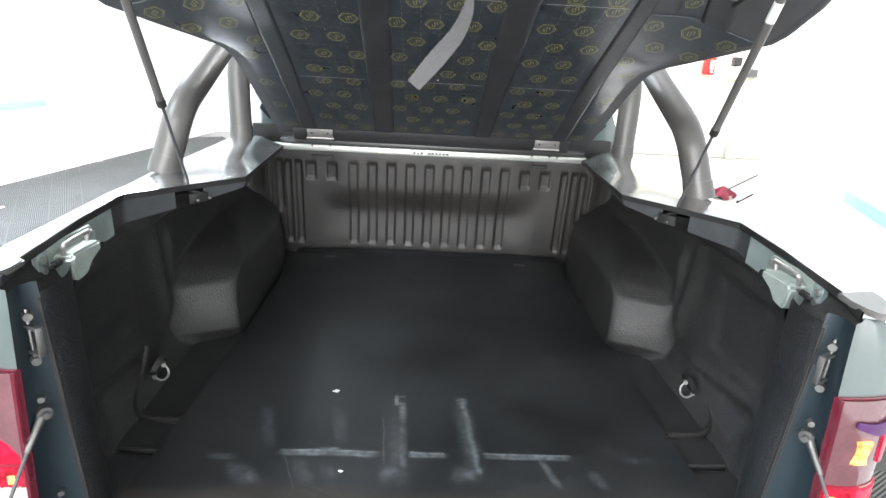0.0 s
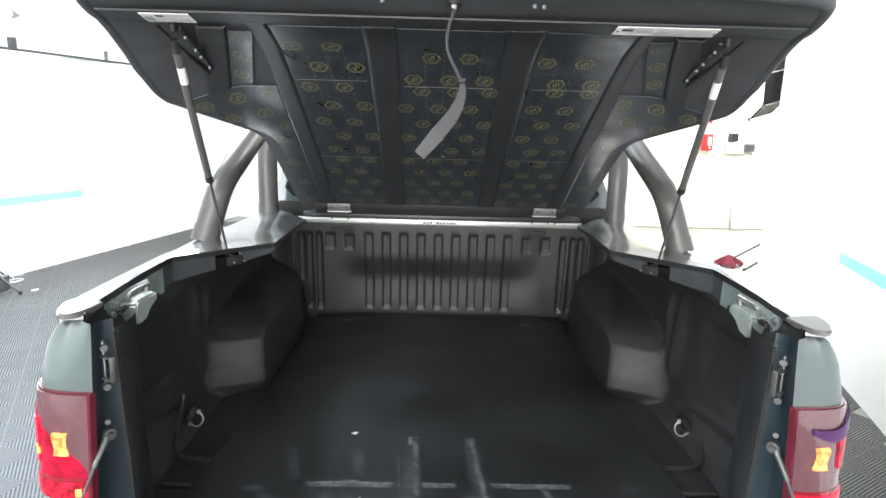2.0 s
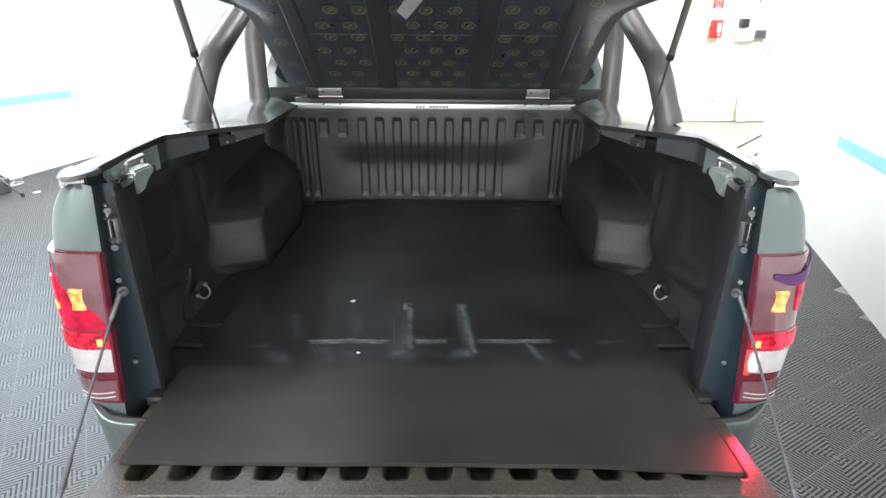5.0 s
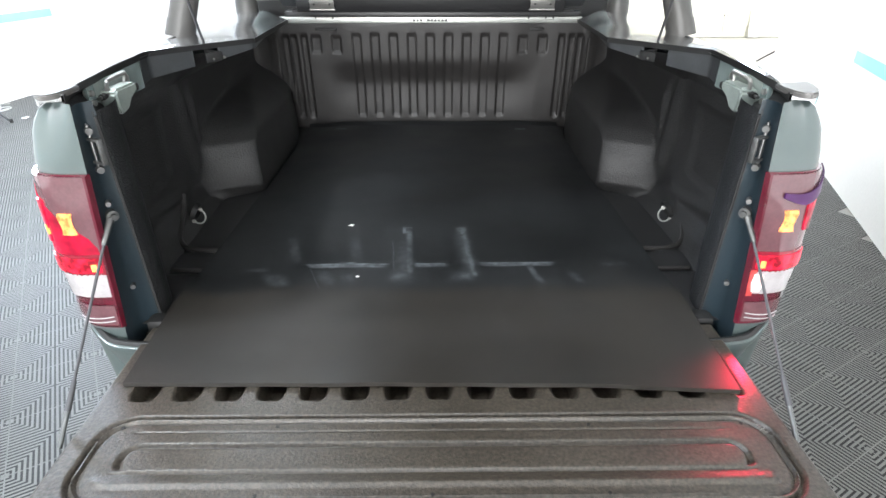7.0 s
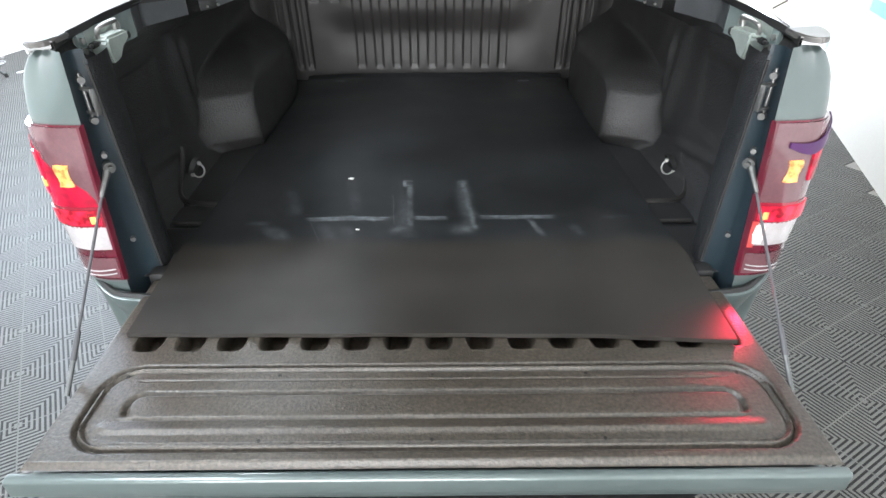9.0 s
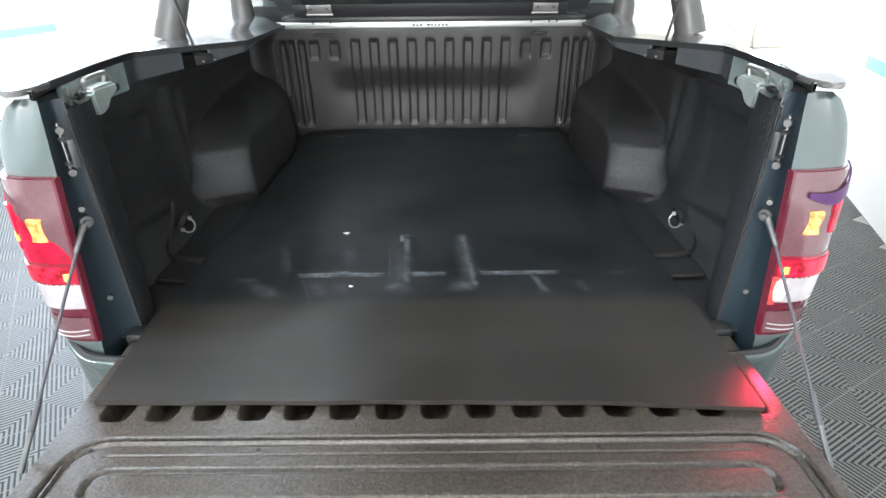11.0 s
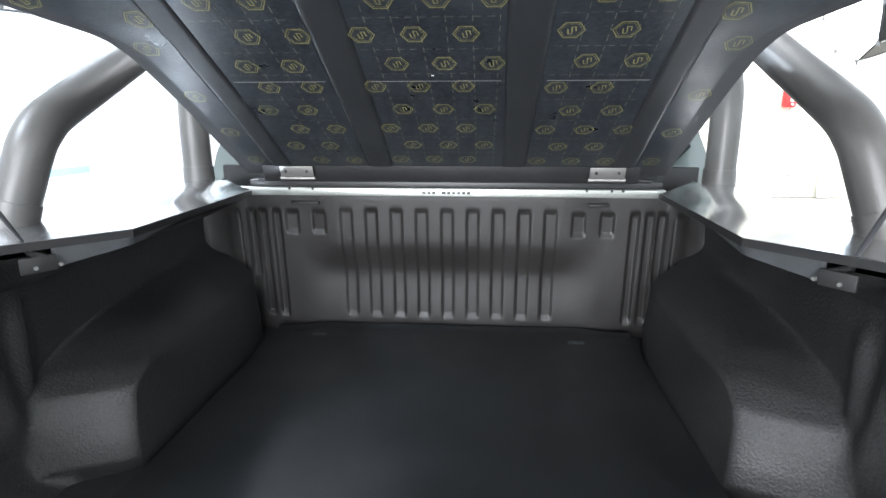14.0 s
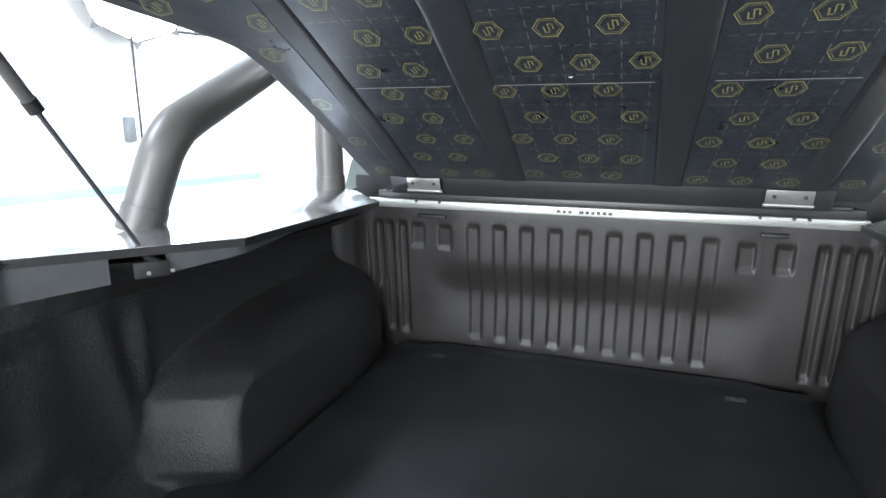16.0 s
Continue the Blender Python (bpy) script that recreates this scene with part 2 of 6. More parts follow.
def mat_rubber():
    """Black rubber mat: dull, with chalky scuffs worn over the ribs of the floor below, its tailgate end lightened for
    light and brown dust.
    """
    m = material("rubber_mat", (0.0125, 0.0136, 0.0145), 0.50, grain=0.25, grain_scale=300, patch=0.35, patch_scale=3.5, bump=0.25,
                 bump_scale=420, rough_var=0.12)
    n, l = links_of(m)
    p = n["Principled BSDF"]
    old = p.inputs["Base Color"].links[0].from_socket
    co = n.new("ShaderNodeTexCoord")
    sep = n.new("ShaderNodeSeparateXYZ")
    wob = n.new("ShaderNodeTexNoise")
    wob.inputs["Scale"].default_value = 9
    l.new(co.outputs["Object"], wob.inputs["Vector"])
    add = n.new("ShaderNodeVectorMath")
    add.operation = "MULTIPLY_ADD"
    l.new(wob.outputs["Color"], add.inputs[0])
    add.inputs[1].default_value = (0.014, 0.014, 0)
    l.new(co.outputs["Object"], add.inputs[2])
    l.new(add.outputs[0], sep.inputs[0])

    def math_node(op, a, b=0.0):
        k = n.new("ShaderNodeMath")
        k.operation = op
        for i, v in enumerate((a, b)):
            if isinstance(v, (int, float)):
                k.inputs[i].default_value = v
            else:
                l.new(v, k.inputs[i])
        return k.outputs[0]

    def soft(axis, centre, half, fade, slant=0.0, about=0.0):
        along = sep.outputs[axis]
        if slant:
            along = math_node("SUBTRACT", along, math_node("MULTIPLY", math_node("SUBTRACT", sep.outputs[1], about), slant))
        d = math_node("ABSOLUTE", math_node("SUBTRACT", along, centre + 0.007))
        r = n.new("ShaderNodeMapRange")
        r.interpolation_type = "SMOOTHSTEP"
        r.inputs[1].default_value, r.inputs[2].default_value = half, half + fade
        r.inputs[3].default_value, r.inputs[4].default_value = 1, 0
        l.new(d, r.inputs[0])
        return r.outputs[0]

    total = 0.0
    # centre, half size, fade, strength, slant
    scuffs = ((-0.068, 0.34, 0.001, 0.11, 0.014, 0.05, 0.62, -0.057), (-0.076, 0.28, 0.002, 0.08, 0.034, 0.08, 0.22, -0.057),
              (-0.092, 0.485, 0.003, 0.022, 0.005, 0.008, 0.85, 0), (-0.082, 0.505, 0.012, 0.002, 0.006, 0.006, 0.8, 0), (-0.080, 0.468, 0.010, 0.002, 0.005, 0.006, 0.7, 0),
              (0.108, 0.34, 0.001, 0.12, 0.015, 0.05, 0.75, -0.086), (0.102, 0.34, 0.003, 0.10, 0.036, 0.07, 0.30, -0.086), (0.094, 0.490, 0.010, 0.010, 0.012, 0.012, 0.55, 0),
              (-0.085, 0.195, 0.012, 0.004, 0.035, 0.035, 0.34, 0), (0.085, 0.195, 0.012, 0.004, 0.040, 0.040, 0.32, 0),
              (-0.245, 0.264, 0.108, 0.0012, 0.018, 0.0050, 1.0, 0), (-0.245, 0.256, 0.095, 0.005, 0.03, 0.008, 0.62, 0), (-0.245, 0.268, 0.012, 0.004, 0.02, 0.008, 0.9, 0),
              (-0.005, 0.264, 0.036, 0.0012, 0.012, 0.0050, 0.85, 0), (-0.005, 0.257, 0.034, 0.004, 0.02, 0.008, 0.50, 0),
              (0.245, 0.267, 0.100, 0.0012, 0.018, 0.0050, 0.95, 0), (0.245, 0.259, 0.090, 0.005, 0.03, 0.008, 0.55, 0),
              (-0.43, 0.180, 0.006, 0.006, 0.040, 0.035, 0.45, -0.6), (-0.295, 0.190, 0.002, 0.010, 0.026, 0.045, 0.30, -0.4), (-0.235, 0.185, 0.002, 0.008, 0.022, 0.040, 0.26, -0.3),
              (0.292, 0.205, 0.001, 0.025, 0.015, 0.035, 0.50, -0.28), (0.405, 0.185, 0.001, 0.010, 0.020, 0.030, 0.34, -0.3), (-0.50, 0.235, 0.014, 0.004, 0.03, 0.012, 0.35, 0),
              (-0.235, 0.37, 0.006, 0.05, 0.02, 0.04, 0.16, -0.2), (-0.42, 0.36, 0.003, 0.05, 0.02, 0.04, 0.22, -0.3), (-0.33, 0.20, 0.0003, 0.05, 0.003, 0.02, 0.25, -0.4),
              (-0.115, 0.31, 0.0004, 0.09, 0.003, 0.02, 0.35, -0.08), (0.53, 0.26, 0.020, 0.003, 0.03, 0.012, 0.25, 0),
              # two pale spots by the front wall: shine on floor holes, painted in
              (0.434, 1.632, 0.022, 0.008, 0.01, 0.010, 1.3, 0), (-0.470, 1.650, 0.022, 0.008, 0.012, 0.010, 0.9, 0))
    for cx, cy, hx, hy, fx, fy, amount, slant in scuffs:
        s = math_node("MULTIPLY", math_node("MULTIPLY", soft(0, cx, hx, fx, slant, cy), soft(1, cy, hy, fy)), amount)
        total = s if isinstance(total, float) else math_node("MAXIMUM", total, s)
    speckle = n.new("ShaderNodeTexNoise")
    speckle.inputs["Scale"].default_value, speckle.inputs["Detail"].default_value = 55, 6
    l.new(co.outputs["Object"], speckle.inputs["Vector"])
    sp = n.new("ShaderNodeMapRange")
    sp.inputs[1].default_value, sp.inputs[2].default_value = 0.15, 0.75
    l.new(speckle.outputs["Fac"], sp.inputs[0])
    broad = n.new("ShaderNodeTexNoise")
    broad.inputs["Scale"].default_value, broad.inputs["Detail"].default_value = 22, 4
    l.new(co.outputs["Object"], broad.inputs["Vector"])
    br = n.new("ShaderNodeMapRange")
    br.inputs[1].default_value, br.inputs[2].default_value, br.inputs[3].default_value = 0.30, 0.60, 0.25
    l.new(broad.outputs["Fac"], br.inputs[0])
    # tailgate end lightened in colour for the light falling there, with brown dust
    wob2 = n.new("ShaderNodeTexNoise")
    wob2.inputs["Scale"].default_value, wob2.inputs["Detail"].default_value = 5, 4
    l.new(co.outputs["Object"], wob2.inputs["Vector"])
    reach = math_node("ADD", sep.outputs[1], math_node("MULTIPLY", wob2.outputs["Fac"], 0.10))
    gate_end = n.new("ShaderNodeMapRange")
    gate_end.interpolation_type = "SMOOTHSTEP"
    gate_end.inputs[1].default_value, gate_end.inputs[2].default_value = 0.165, 0.215
    gate_end.inputs[3].default_value, gate_end.inputs[4].default_value = 1, 0
    l.new(reach, gate_end.inputs[0])
    lit_dust = n.new("ShaderNodeMix")
    lit_dust.data_type = "RGBA"
    l.new(math_node("MULTIPLY", gate_end.outputs[0], math_node("ADD", wob2.outputs["Fac"], 0.3)), lit_dust.inputs[0])
    l.new(old, lit_dust.inputs[6])
    lit_dust.inputs[7].default_value = (0.0225, 0.0195, 0.0158, 1)
    old = lit_dust.outputs[2]
    fac = math_node("MULTIPLY", math_node("MULTIPLY", math_node("MULTIPLY", total, sp.outputs[0]), br.outputs[0]), 0.75)
    mix = n.new("ShaderNodeMix")
    mix.data_type = "RGBA"
    l.new(fac, mix.inputs[0])
    l.new(old, mix.inputs[6])
    mix.inputs[7].default_value = (0.26, 0.29, 0.31, 1)
    l.new(mix.outputs[2], p.inputs["Base Color"])
    return m


M_MAT = mat_rubber()
TILE = 0.294


def tile_material():
    """Grey ribbed plastic: each tile is quartered by its diagonals, the ribs of every quarter running towards the tile's edge."""
    m = material("ribbed_tile", (0.145, 0.145, 0.138), 0.50, grain=0.08, grain_scale=150, patch=0.16, patch_scale=2.0, spec=0.25)
    n, l = links_of(m)
    p = n["Principled BSDF"]
    old = p.inputs["Base Color"].links[0].from_socket
    co = n.new("ShaderNodeTexCoord")
    sep = n.new("ShaderNodeSeparateXYZ")
    l.new(co.outputs["Object"], sep.inputs[0])

    def k(op, a, b=0.0):
        q = n.new("ShaderNodeMath")
        q.operation = op
        for i, v in enumerate((a, b)):
            if isinstance(v, (int, float)):
                q.inputs[i].default_value = v
            else:
                l.new(v, q.inputs[i])
        return q.outputs[0]

    u, v = k("DIVIDE", sep.outputs[0], TILE), k("DIVIDE", sep.outputs[1], TILE)
    fu, fv = k("ABSOLUTE", k("SUBTRACT", k("FRACT", u), 0.5)), k("ABSOLUTE", k("SUBTRACT", k("FRACT", v), 0.5))
    quarter = k("GREATER_THAN", fu, fv)
    pick = n.new("ShaderNodeMix")
    l.new(quarter, pick.inputs[0])
    l.new(u, pick.inputs[2])
    l.new(v, pick.inputs[3])
    wave = k("ABSOLUTE", k("SUBTRACT", k("FRACT", k("MULTIPLY", pick.outputs[0], 18.0)), 0.5))
    slot = n.new("ShaderNodeMapRange")
    slot.interpolation_type = "SMOOTHSTEP"
    slot.inputs[1].default_value, slot.inputs[2].default_value = 0.24, 0.30
    slot.inputs[3].default_value, slot.inputs[4].default_value = 1.0, 0.0
    l.new(wave, slot.inputs[0])
    mix = n.new("ShaderNodeMix")
    mix.data_type = "RGBA"
    l.new(slot.outputs[0], mix.inputs[0])
    mix.inputs[6].default_value = (0.014, 0.014, 0.014, 1)
    l.new(old, mix.inputs[7])
    edge = k("GREATER_THAN", k("MAXIMUM", fu, fv), 0.4915)
    seam = n.new("ShaderNodeMix")
    seam.data_type = "RGBA"
    l.new(edge, seam.inputs[0])
    l.new(mix.outputs[2], seam.inputs[6])
    seam.inputs[7].default_value = (0.14, 0.14, 0.134, 1)
    l.new(seam.outputs[2], p.inputs["Base Color"])
    bump = n.new("ShaderNodeBump")
    bump.inputs["Strength"].default_value, bump.inputs["Distance"].default_value = 1.0, 0.008
    l.new(slot.outputs[0], bump.inputs["Height"])
    l.new(bump.outputs[0], p.inputs["Normal"])
    return m


M_TILE = tile_material()


# ---------------------------------------------------------------- mesh helpers
def link_mesh(name, verts, faces, mat, parent=None, label="", smooth=True, angle=40):
    me = bpy.data.meshes.new(name)
    me.from_pydata([tuple(map(float, v)) for v in verts], [], [tuple(map(int, f)) for f in faces])
    return finish(name, me, mat, parent, label, smooth, angle)


def finish(name, me, mat, parent, label, smooth, angle):
    me.materials.append(mat)
    if smooth:
        me.shade_smooth()
        me.set_sharp_from_angle(angle=radians(angle))
    ob = new(name, me)
    if parent is not None:
        ob.parent = parent
    if label:
        tagged(ob, label)
    return ob


def part(name, bm, mat, parent=None, label="", smooth=True, angle=40):
    me = bpy.data.meshes.new(name)
    bmesh.ops.recalc_face_normals(bm, faces=bm.faces)
    bm.to_mesh(me)
    bm.free()
    return finish(name, me, mat, parent, label, smooth, angle)


def thing(name, label, category, at=(0, 0, 0), group="", kind=""):
    ob = new(name)
    ob.location = at
    ob.empty_display_size = 0.05
    return tagged(ob, label, category, group, kind)


def add_box(bm, centre, size, rot=None, bevel=0.0, seg=2):
    m = Matrix.Translation(centre) @ (rot.to_4x4() if rot is not None else Matrix.Identity(4)) @ Matrix.Diagonal((*size, 1))
    made = bmesh.ops.create_cube(bm, size=1.0, matrix=m)["verts"]
    if bevel:
        edges = list({e for v in made for e in v.link_edges})
        bmesh.ops.bevel(bm, geom=edges, offset=bevel, segments=seg, affect="EDGES", profile=0.5)


def box(centre, size, rot=None, bevel=0.0, seg=2):
    bm = bmesh.new()
    add_box(bm, centre, size, rot, bevel, seg)
    return bm


def add_rod(bm, a, b, r0, r1=None, seg=16, caps=True):
    a, b = Vector(a), Vector(b)
    m = Matrix.Translation((a + b) / 2) @ (b - a).to_track_quat("Z", "Y").to_matrix().to_4x4()
    bmesh.ops.create_cone(bm, cap_ends=caps, segments=seg, radius1=r0, radius2=r0 if r1 is None else r1, depth=(b - a).length, matrix=m)


def rod(a, b, r0, r1=None, seg=16):
    bm = bmesh.new()
    add_rod(bm, a, b, r0, r1, seg)
    return bm


def smooth_path(points, steps=8):
    """Catmull-Rom through the points."""
    p = [Vector(q) for q in points]
    p = [2 * p[0] - p[1]] + p + [2 * p[-1] - p[-2]]
    out = []
    for i in range(1, len(p) - 2):
        for s in range(steps):
            t = s / steps
            out.append(0.5 * (2 * p[i] + (p[i + 1] - p[i - 1]) * t + (2 * p[i - 1] - 5 * p[i] + 4 * p[i + 1] - p[i + 2]) * t * t
                              + (3 * p[i] - p[i - 1] - 3 * p[i + 1] + p[i + 2]) * t ** 3))
    out.append(p[-2])
    return out


def add_tube(bm, points, radius, seg=14, closed=False):
    pts = [Vector(q) for q in points]
    rings, up = [], Vector((0.123, 0.456, 0.881)).normalized()
    n = len(pts)
    for i, q in enumerate(pts):
        d = (pts[(i + 1) % n] - pts[i - 1]) if closed else (pts[min(i + 1, n - 1)] - pts[max(i - 1, 0)])
        d.normalize()
        up = (up - d * up.dot(d)).normalized()
        side = d.cross(up)
        r = radius[i] if isinstance(radius, (list, tuple)) else radius
        rings.append([bm.verts.new(q + (up * math.cos(a) + side * math.sin(a)) * r) for a in [2 * math.pi * k / seg for k in range(seg)]])
    for i in range(n if closed else n - 1):
        a, b = rings[i], rings[(i + 1) % n]
        for k in range(seg):
            bm.faces.new((a[k], a[(k + 1) % seg], b[(k + 1) % seg], b[k]))
    if not closed:
        bm.faces.new(rings[0])
        bm.faces.new(list(reversed(rings[-1])))


def tube(points, radius, seg=14, closed=False):
    bm = bmesh.new()
    add_tube(bm, points, radius, seg, closed)
    return bm


def sheet(fn, us, vs):
    """Vertices and faces of the surface fn(u, v)."""
    verts = [fn(u, v) for u in us for v in vs]
    k = len(vs)
    faces = [(i * k + j, (i + 1) * k + j, (i + 1) * k + j + 1, i * k + j + 1) for i in range(len(us) - 1) for j in range(k - 1)]
    return verts, faces


def slab(fn, us, vs, offset):
    """A sheet given thickness by the vector offset, with closed edges."""
    top, faces = sheet(fn, us, vs)
    n, k, m = len(top), len(vs), len(us)
    verts = top + [tuple(np.add(q, offset)) for q in top]
    out = list(faces) + [tuple(reversed([i + n for i in f])) for f in faces]
    rim = [i * k for i in range(m)] + [(m - 1) * k + j for j in range(1, k)] + [i * k + k - 1 for i in range(m - 2, -1, -1)] + list(range(k - 2, 0, -1))
    for a, b in zip(rim, rim[1:] + rim[:1]):
        out.append((b, a, a + n, b + n))
    return verts, out


def prism(outline, z0, z1):
    bm = bmesh.new()
    low = [bm.verts.new((x, y, z0)) for x, y in outline]
    high = [bm.verts.new((x, y, z1)) for x, y in outline]
    bm.faces.new(list(reversed(low)))
    bm.faces.new(high)
    n = len(low)
    for i in range(n):
        bm.faces.new((low[i], low[(i + 1) % n], high[(i + 1) % n], high[i]))
    return bm


def step(x, a, b):
    t = min(1.0, max(0.0, (x - a) / (b - a)))
    return t * t * (3 - 2 * t)


def lerp_table(x, table):
    xs, ys = zip(*table)
    return float(np.interp(x, xs, ys))


def span(a, b, n):
    return [a + (b - a) * i / n for i in range(n + 1)]

# ---------------------------------------------------------------- the studio
LEFT_FAR, LEFT_NEAR = (-4.18, 10.6), (-6.6, -6.0)
RIGHT_END, RIGHT_BEND, RIGHT_NEAR = (4.01, 5.76), (2.38, 1.00), (2.38, -6.0)
HEIGHT = 4.2


def wall(name, a, b, thick, label, mat=M_WALL, z0=0.0, z1=HEIGHT):
    """A standing wall whose seen face runs from a to b; the thickness lies to the left of that way."""
    a, b = Vector(a), Vector(b)
    d = (b - a).normalized()
    n = Vector((-d.y, d.x)) * thick
    outline = [tuple(a), tuple(b), tuple(b + n), tuple(a + n)]
    return tagged(part(name, prism(outline, z0, z1), mat, None, "", False), label, "wall", "", "structure")


floor = tagged(part("floor", box((1.0, 2.3, -0.06), (18.0, 18.0, 0.10)), M_CONCRETE, None, "", False),
               "grey concrete floor slab under the studio tiles", "floor", "", "structure")
wall_left = wall("wall_left", LEFT_NEAR, LEFT_FAR, 0.15, "bright white studio wall with a teal stripe")
wall_right = wall("wall_right", RIGHT_END, RIGHT_BEND, 0.12, "bright white free-ending studio partition with a teal stripe")
wall("wall_right_near", RIGHT_BEND, RIGHT_NEAR, 0.12, "white studio wall beside the pickup")
# this stretch is white instead of cream: the overbright light is in its colour
wall("wall_far_left", (-4.35, 10.6), (1.6, 10.6), 0.2, "wall behind the studio, whitened for overbright light")
wall_far = wall("wall_far", (1.6, 10.6), (10.0, 10.6), 0.2, "cream painted block wall behind the studio", M_CREAM)
wall("wall_side", (9.0, 10.6), (9.0, -6.0), 0.2, "white wall closing the workshop")
for x0, x1, z0 in ((-6.9, -3.6, 0.0), (1.2, 9.2, 0.0), (-3.6, 1.2, 3.2)):
    wall("wall_near", (x1, -6.0), (x0, -6.0), 0.2, "white wall round the open roller door", M_WALL, z0)
tagged(part("ceiling", box((1.2, 2.3, HEIGHT + 0.05), (16.6, 17.0, 0.1)), M_CEIL, None, "", False), "white studio ceiling", "ceiling", "", "structure")


def stripe(a, b, z0, z1, parent):
    a, b = Vector(a), Vector(b)
    d = (b - a).normalized()
    n = Vector((-d.y, d.x)) * -0.004
    outline = [tuple(a), tuple(b), tuple(b + n), tuple(a + n)]
    part("stripe", prism(outline, z0, z1), M_TEAL, parent, "teal painted stripe", False)


lw = (Vector(LEFT_FAR) - Vector(LEFT_NEAR)).normalized()
stripe(Vector(LEFT_NEAR) + lw * 1.0, Vector(LEFT_NEAR) + lw * 12.6, 0.82, 0.91, wall_left)
rw = (Vector(RIGHT_BEND) - Vector(RIGHT_END)).normalized()
stripe(Vector(RIGHT_END) + rw * 2.75, Vector(RIGHT_BEND) - rw * 0.02, 0.83, 0.915, wall_right)


# body of an added panel, out of view above the pickup
def ceiling_light(x, y):
    t = thing("ceiling_light", "unseen flat lit panel added on the ceiling", "ceiling light", (x, y, 4.19), "ceiling lights")
    part("frame", box((0, 0, -0.015), (1.3, 2.5, 0.05), None, 0.01), M_WALL, t)
    part("diffuser", box((0, 0, -0.045), (1.2, 2.4, 0.012)), M_PANELGLOW, t, "glowing diffuser", False)
    return t


first_light = ceiling_light(*PANELS[0][:2])
for lx, ly, _, _ in PANELS[1:]:
    copy_thing(first_light, Matrix.Translation((lx, ly, 4.19)))


def softbox(centre, aim, foot, power=SOFTBOX_POWER, feet=()):
    """An octagonal softbox on a tripod stand."""
    t = thing("studio_softbox", "black octagonal studio softbox with a lit white front on a tripod", "softbox", (foot[0], foot[1], 0), "studio softboxes")
    base = Vector((foot[0], foot[1], 0))
    c = Vector(centre) - base
    d = (Vector(aim) - Vector(centre)).normalized()
    turn = d.to_track_quat("Z", "Y").to_matrix().to_4x4()
    m = Matrix.Translation(c) @ turn
    bm = bmesh.new()
    r = 0.52
    front = [bm.verts.new(m @ Vector((r * math.cos(math.pi * k / 4), r * math.sin(math.pi * k / 4), -0.03))) for k in range(8)]
    mid = [bm.verts.new(m @ Vector((0.50 * math.cos(math.pi * k / 4), 0.50 * math.sin(math.pi * k / 4), -0.32))) for k in range(8)]
    back = [bm.verts.new(m @ Vector((0.16 * math.cos(math.pi * k / 4), 0.16 * math.sin(math.pi * k / 4), -0.72))) for k in range(8)]
    for p, q in ((front, mid), (mid, back)):
        for k in range(8):
            bm.faces.new((p[k], q[k], q[(k + 1) % 8], p[(k + 1) % 8]))
    bm.faces.new(back)
    part("shell", bm, M_BLACK, t, "black fabric shell", False)
    bm = bmesh.new()
    bmesh.ops.create_circle(bm, cap_ends=True, segments=8, radius=r * 0.97, matrix=m @ Matrix.Rotation(0, 4, "Z") @ Matrix.Translation((0, 0, -0.02)))
    part("diffuser", bm, M_DIFFUSER, t, "glowing white diffuser", False)
    for k in range(8):
        a = math.pi * k / 4
        part("rib", rod(m @ Vector((0.522 * math.cos(a), 0.522 * math.sin(a), -0.05)), m @ Vector((0.505 * math.cos(a), 0.505 * math.sin(a), -0.32)), 0.005, None, 6), M_WALL, t, "pale seam")
        bm = bmesh.new()
        bm.faces.new([bm.verts.new(m @ Vector((q * math.cos(a + d), q * math.sin(a + d), -0.012))) for q, d in ((0.50, -0.09), (0.58, 0.0), (0.50, 0.09))])
        bmesh.ops.solidify(bm, geom=list(bm.faces), thickness=0.004)
        part("corner_tab", bm, M_GREYINK, t, "grey fabric corner tab", False)
    part("lamp_head", rod(m @ Vector((0, 0, -0.72)), m @ Vector((0, 0, -1.0)), 0.075, 0.065, 16), M_DARKGREY, t)
    hub = m @ Vector((0, 0, -0.86))
    top = Vector((0, 0, hub.z))
    part("pole", rod((0, 0, 0.12), top, 0.014, 0.011, 10), M_BLACK, t)
    part("tilt_arm", rod(top, hub, 0.012, None, 8), M_BLACK, t)
    for k in range(3):
        a = 2.1 * k + 0.6
        tip = Vector((0.48 * math.cos(a), 0.48 * math.sin(a), 0.012)) if k >= len(feet) else Vector(feet[k]) - base
        part("leg", rod((0, 0, 0.42), tip, 0.013, 0.011, 8), M_BLACK, t)
        part("foot_cap", rod(tip + Vector((0, 0, 0.028)), tip - Vector((0, 0, 0.010)), 0.016, 0.018, 10), M_SEAL, t)
    lamp = area_lamp("softbox_lamp", Matrix.Translation(base) @ m @ Matrix.Translation((0, 0, 0.02)) @ Matrix.Rotation(math.pi, 4, "X"), 0.8, 0.8, power, (0.72, 0.85, 1.0))
    return t


softbox((3.84, 6.35, 2.55), (0.8, 6.45, 1.75), (4.70, 6.30))
softbox((-4.62, 4.55, 2.82), (-1.0, 2.5, 1.2), (-4.81, 4.60), 200.0, ((-4.325, 4.567, 0.012), (-4.94, 5.22, 0.012), (-4.86, 4.15, 0.012)))

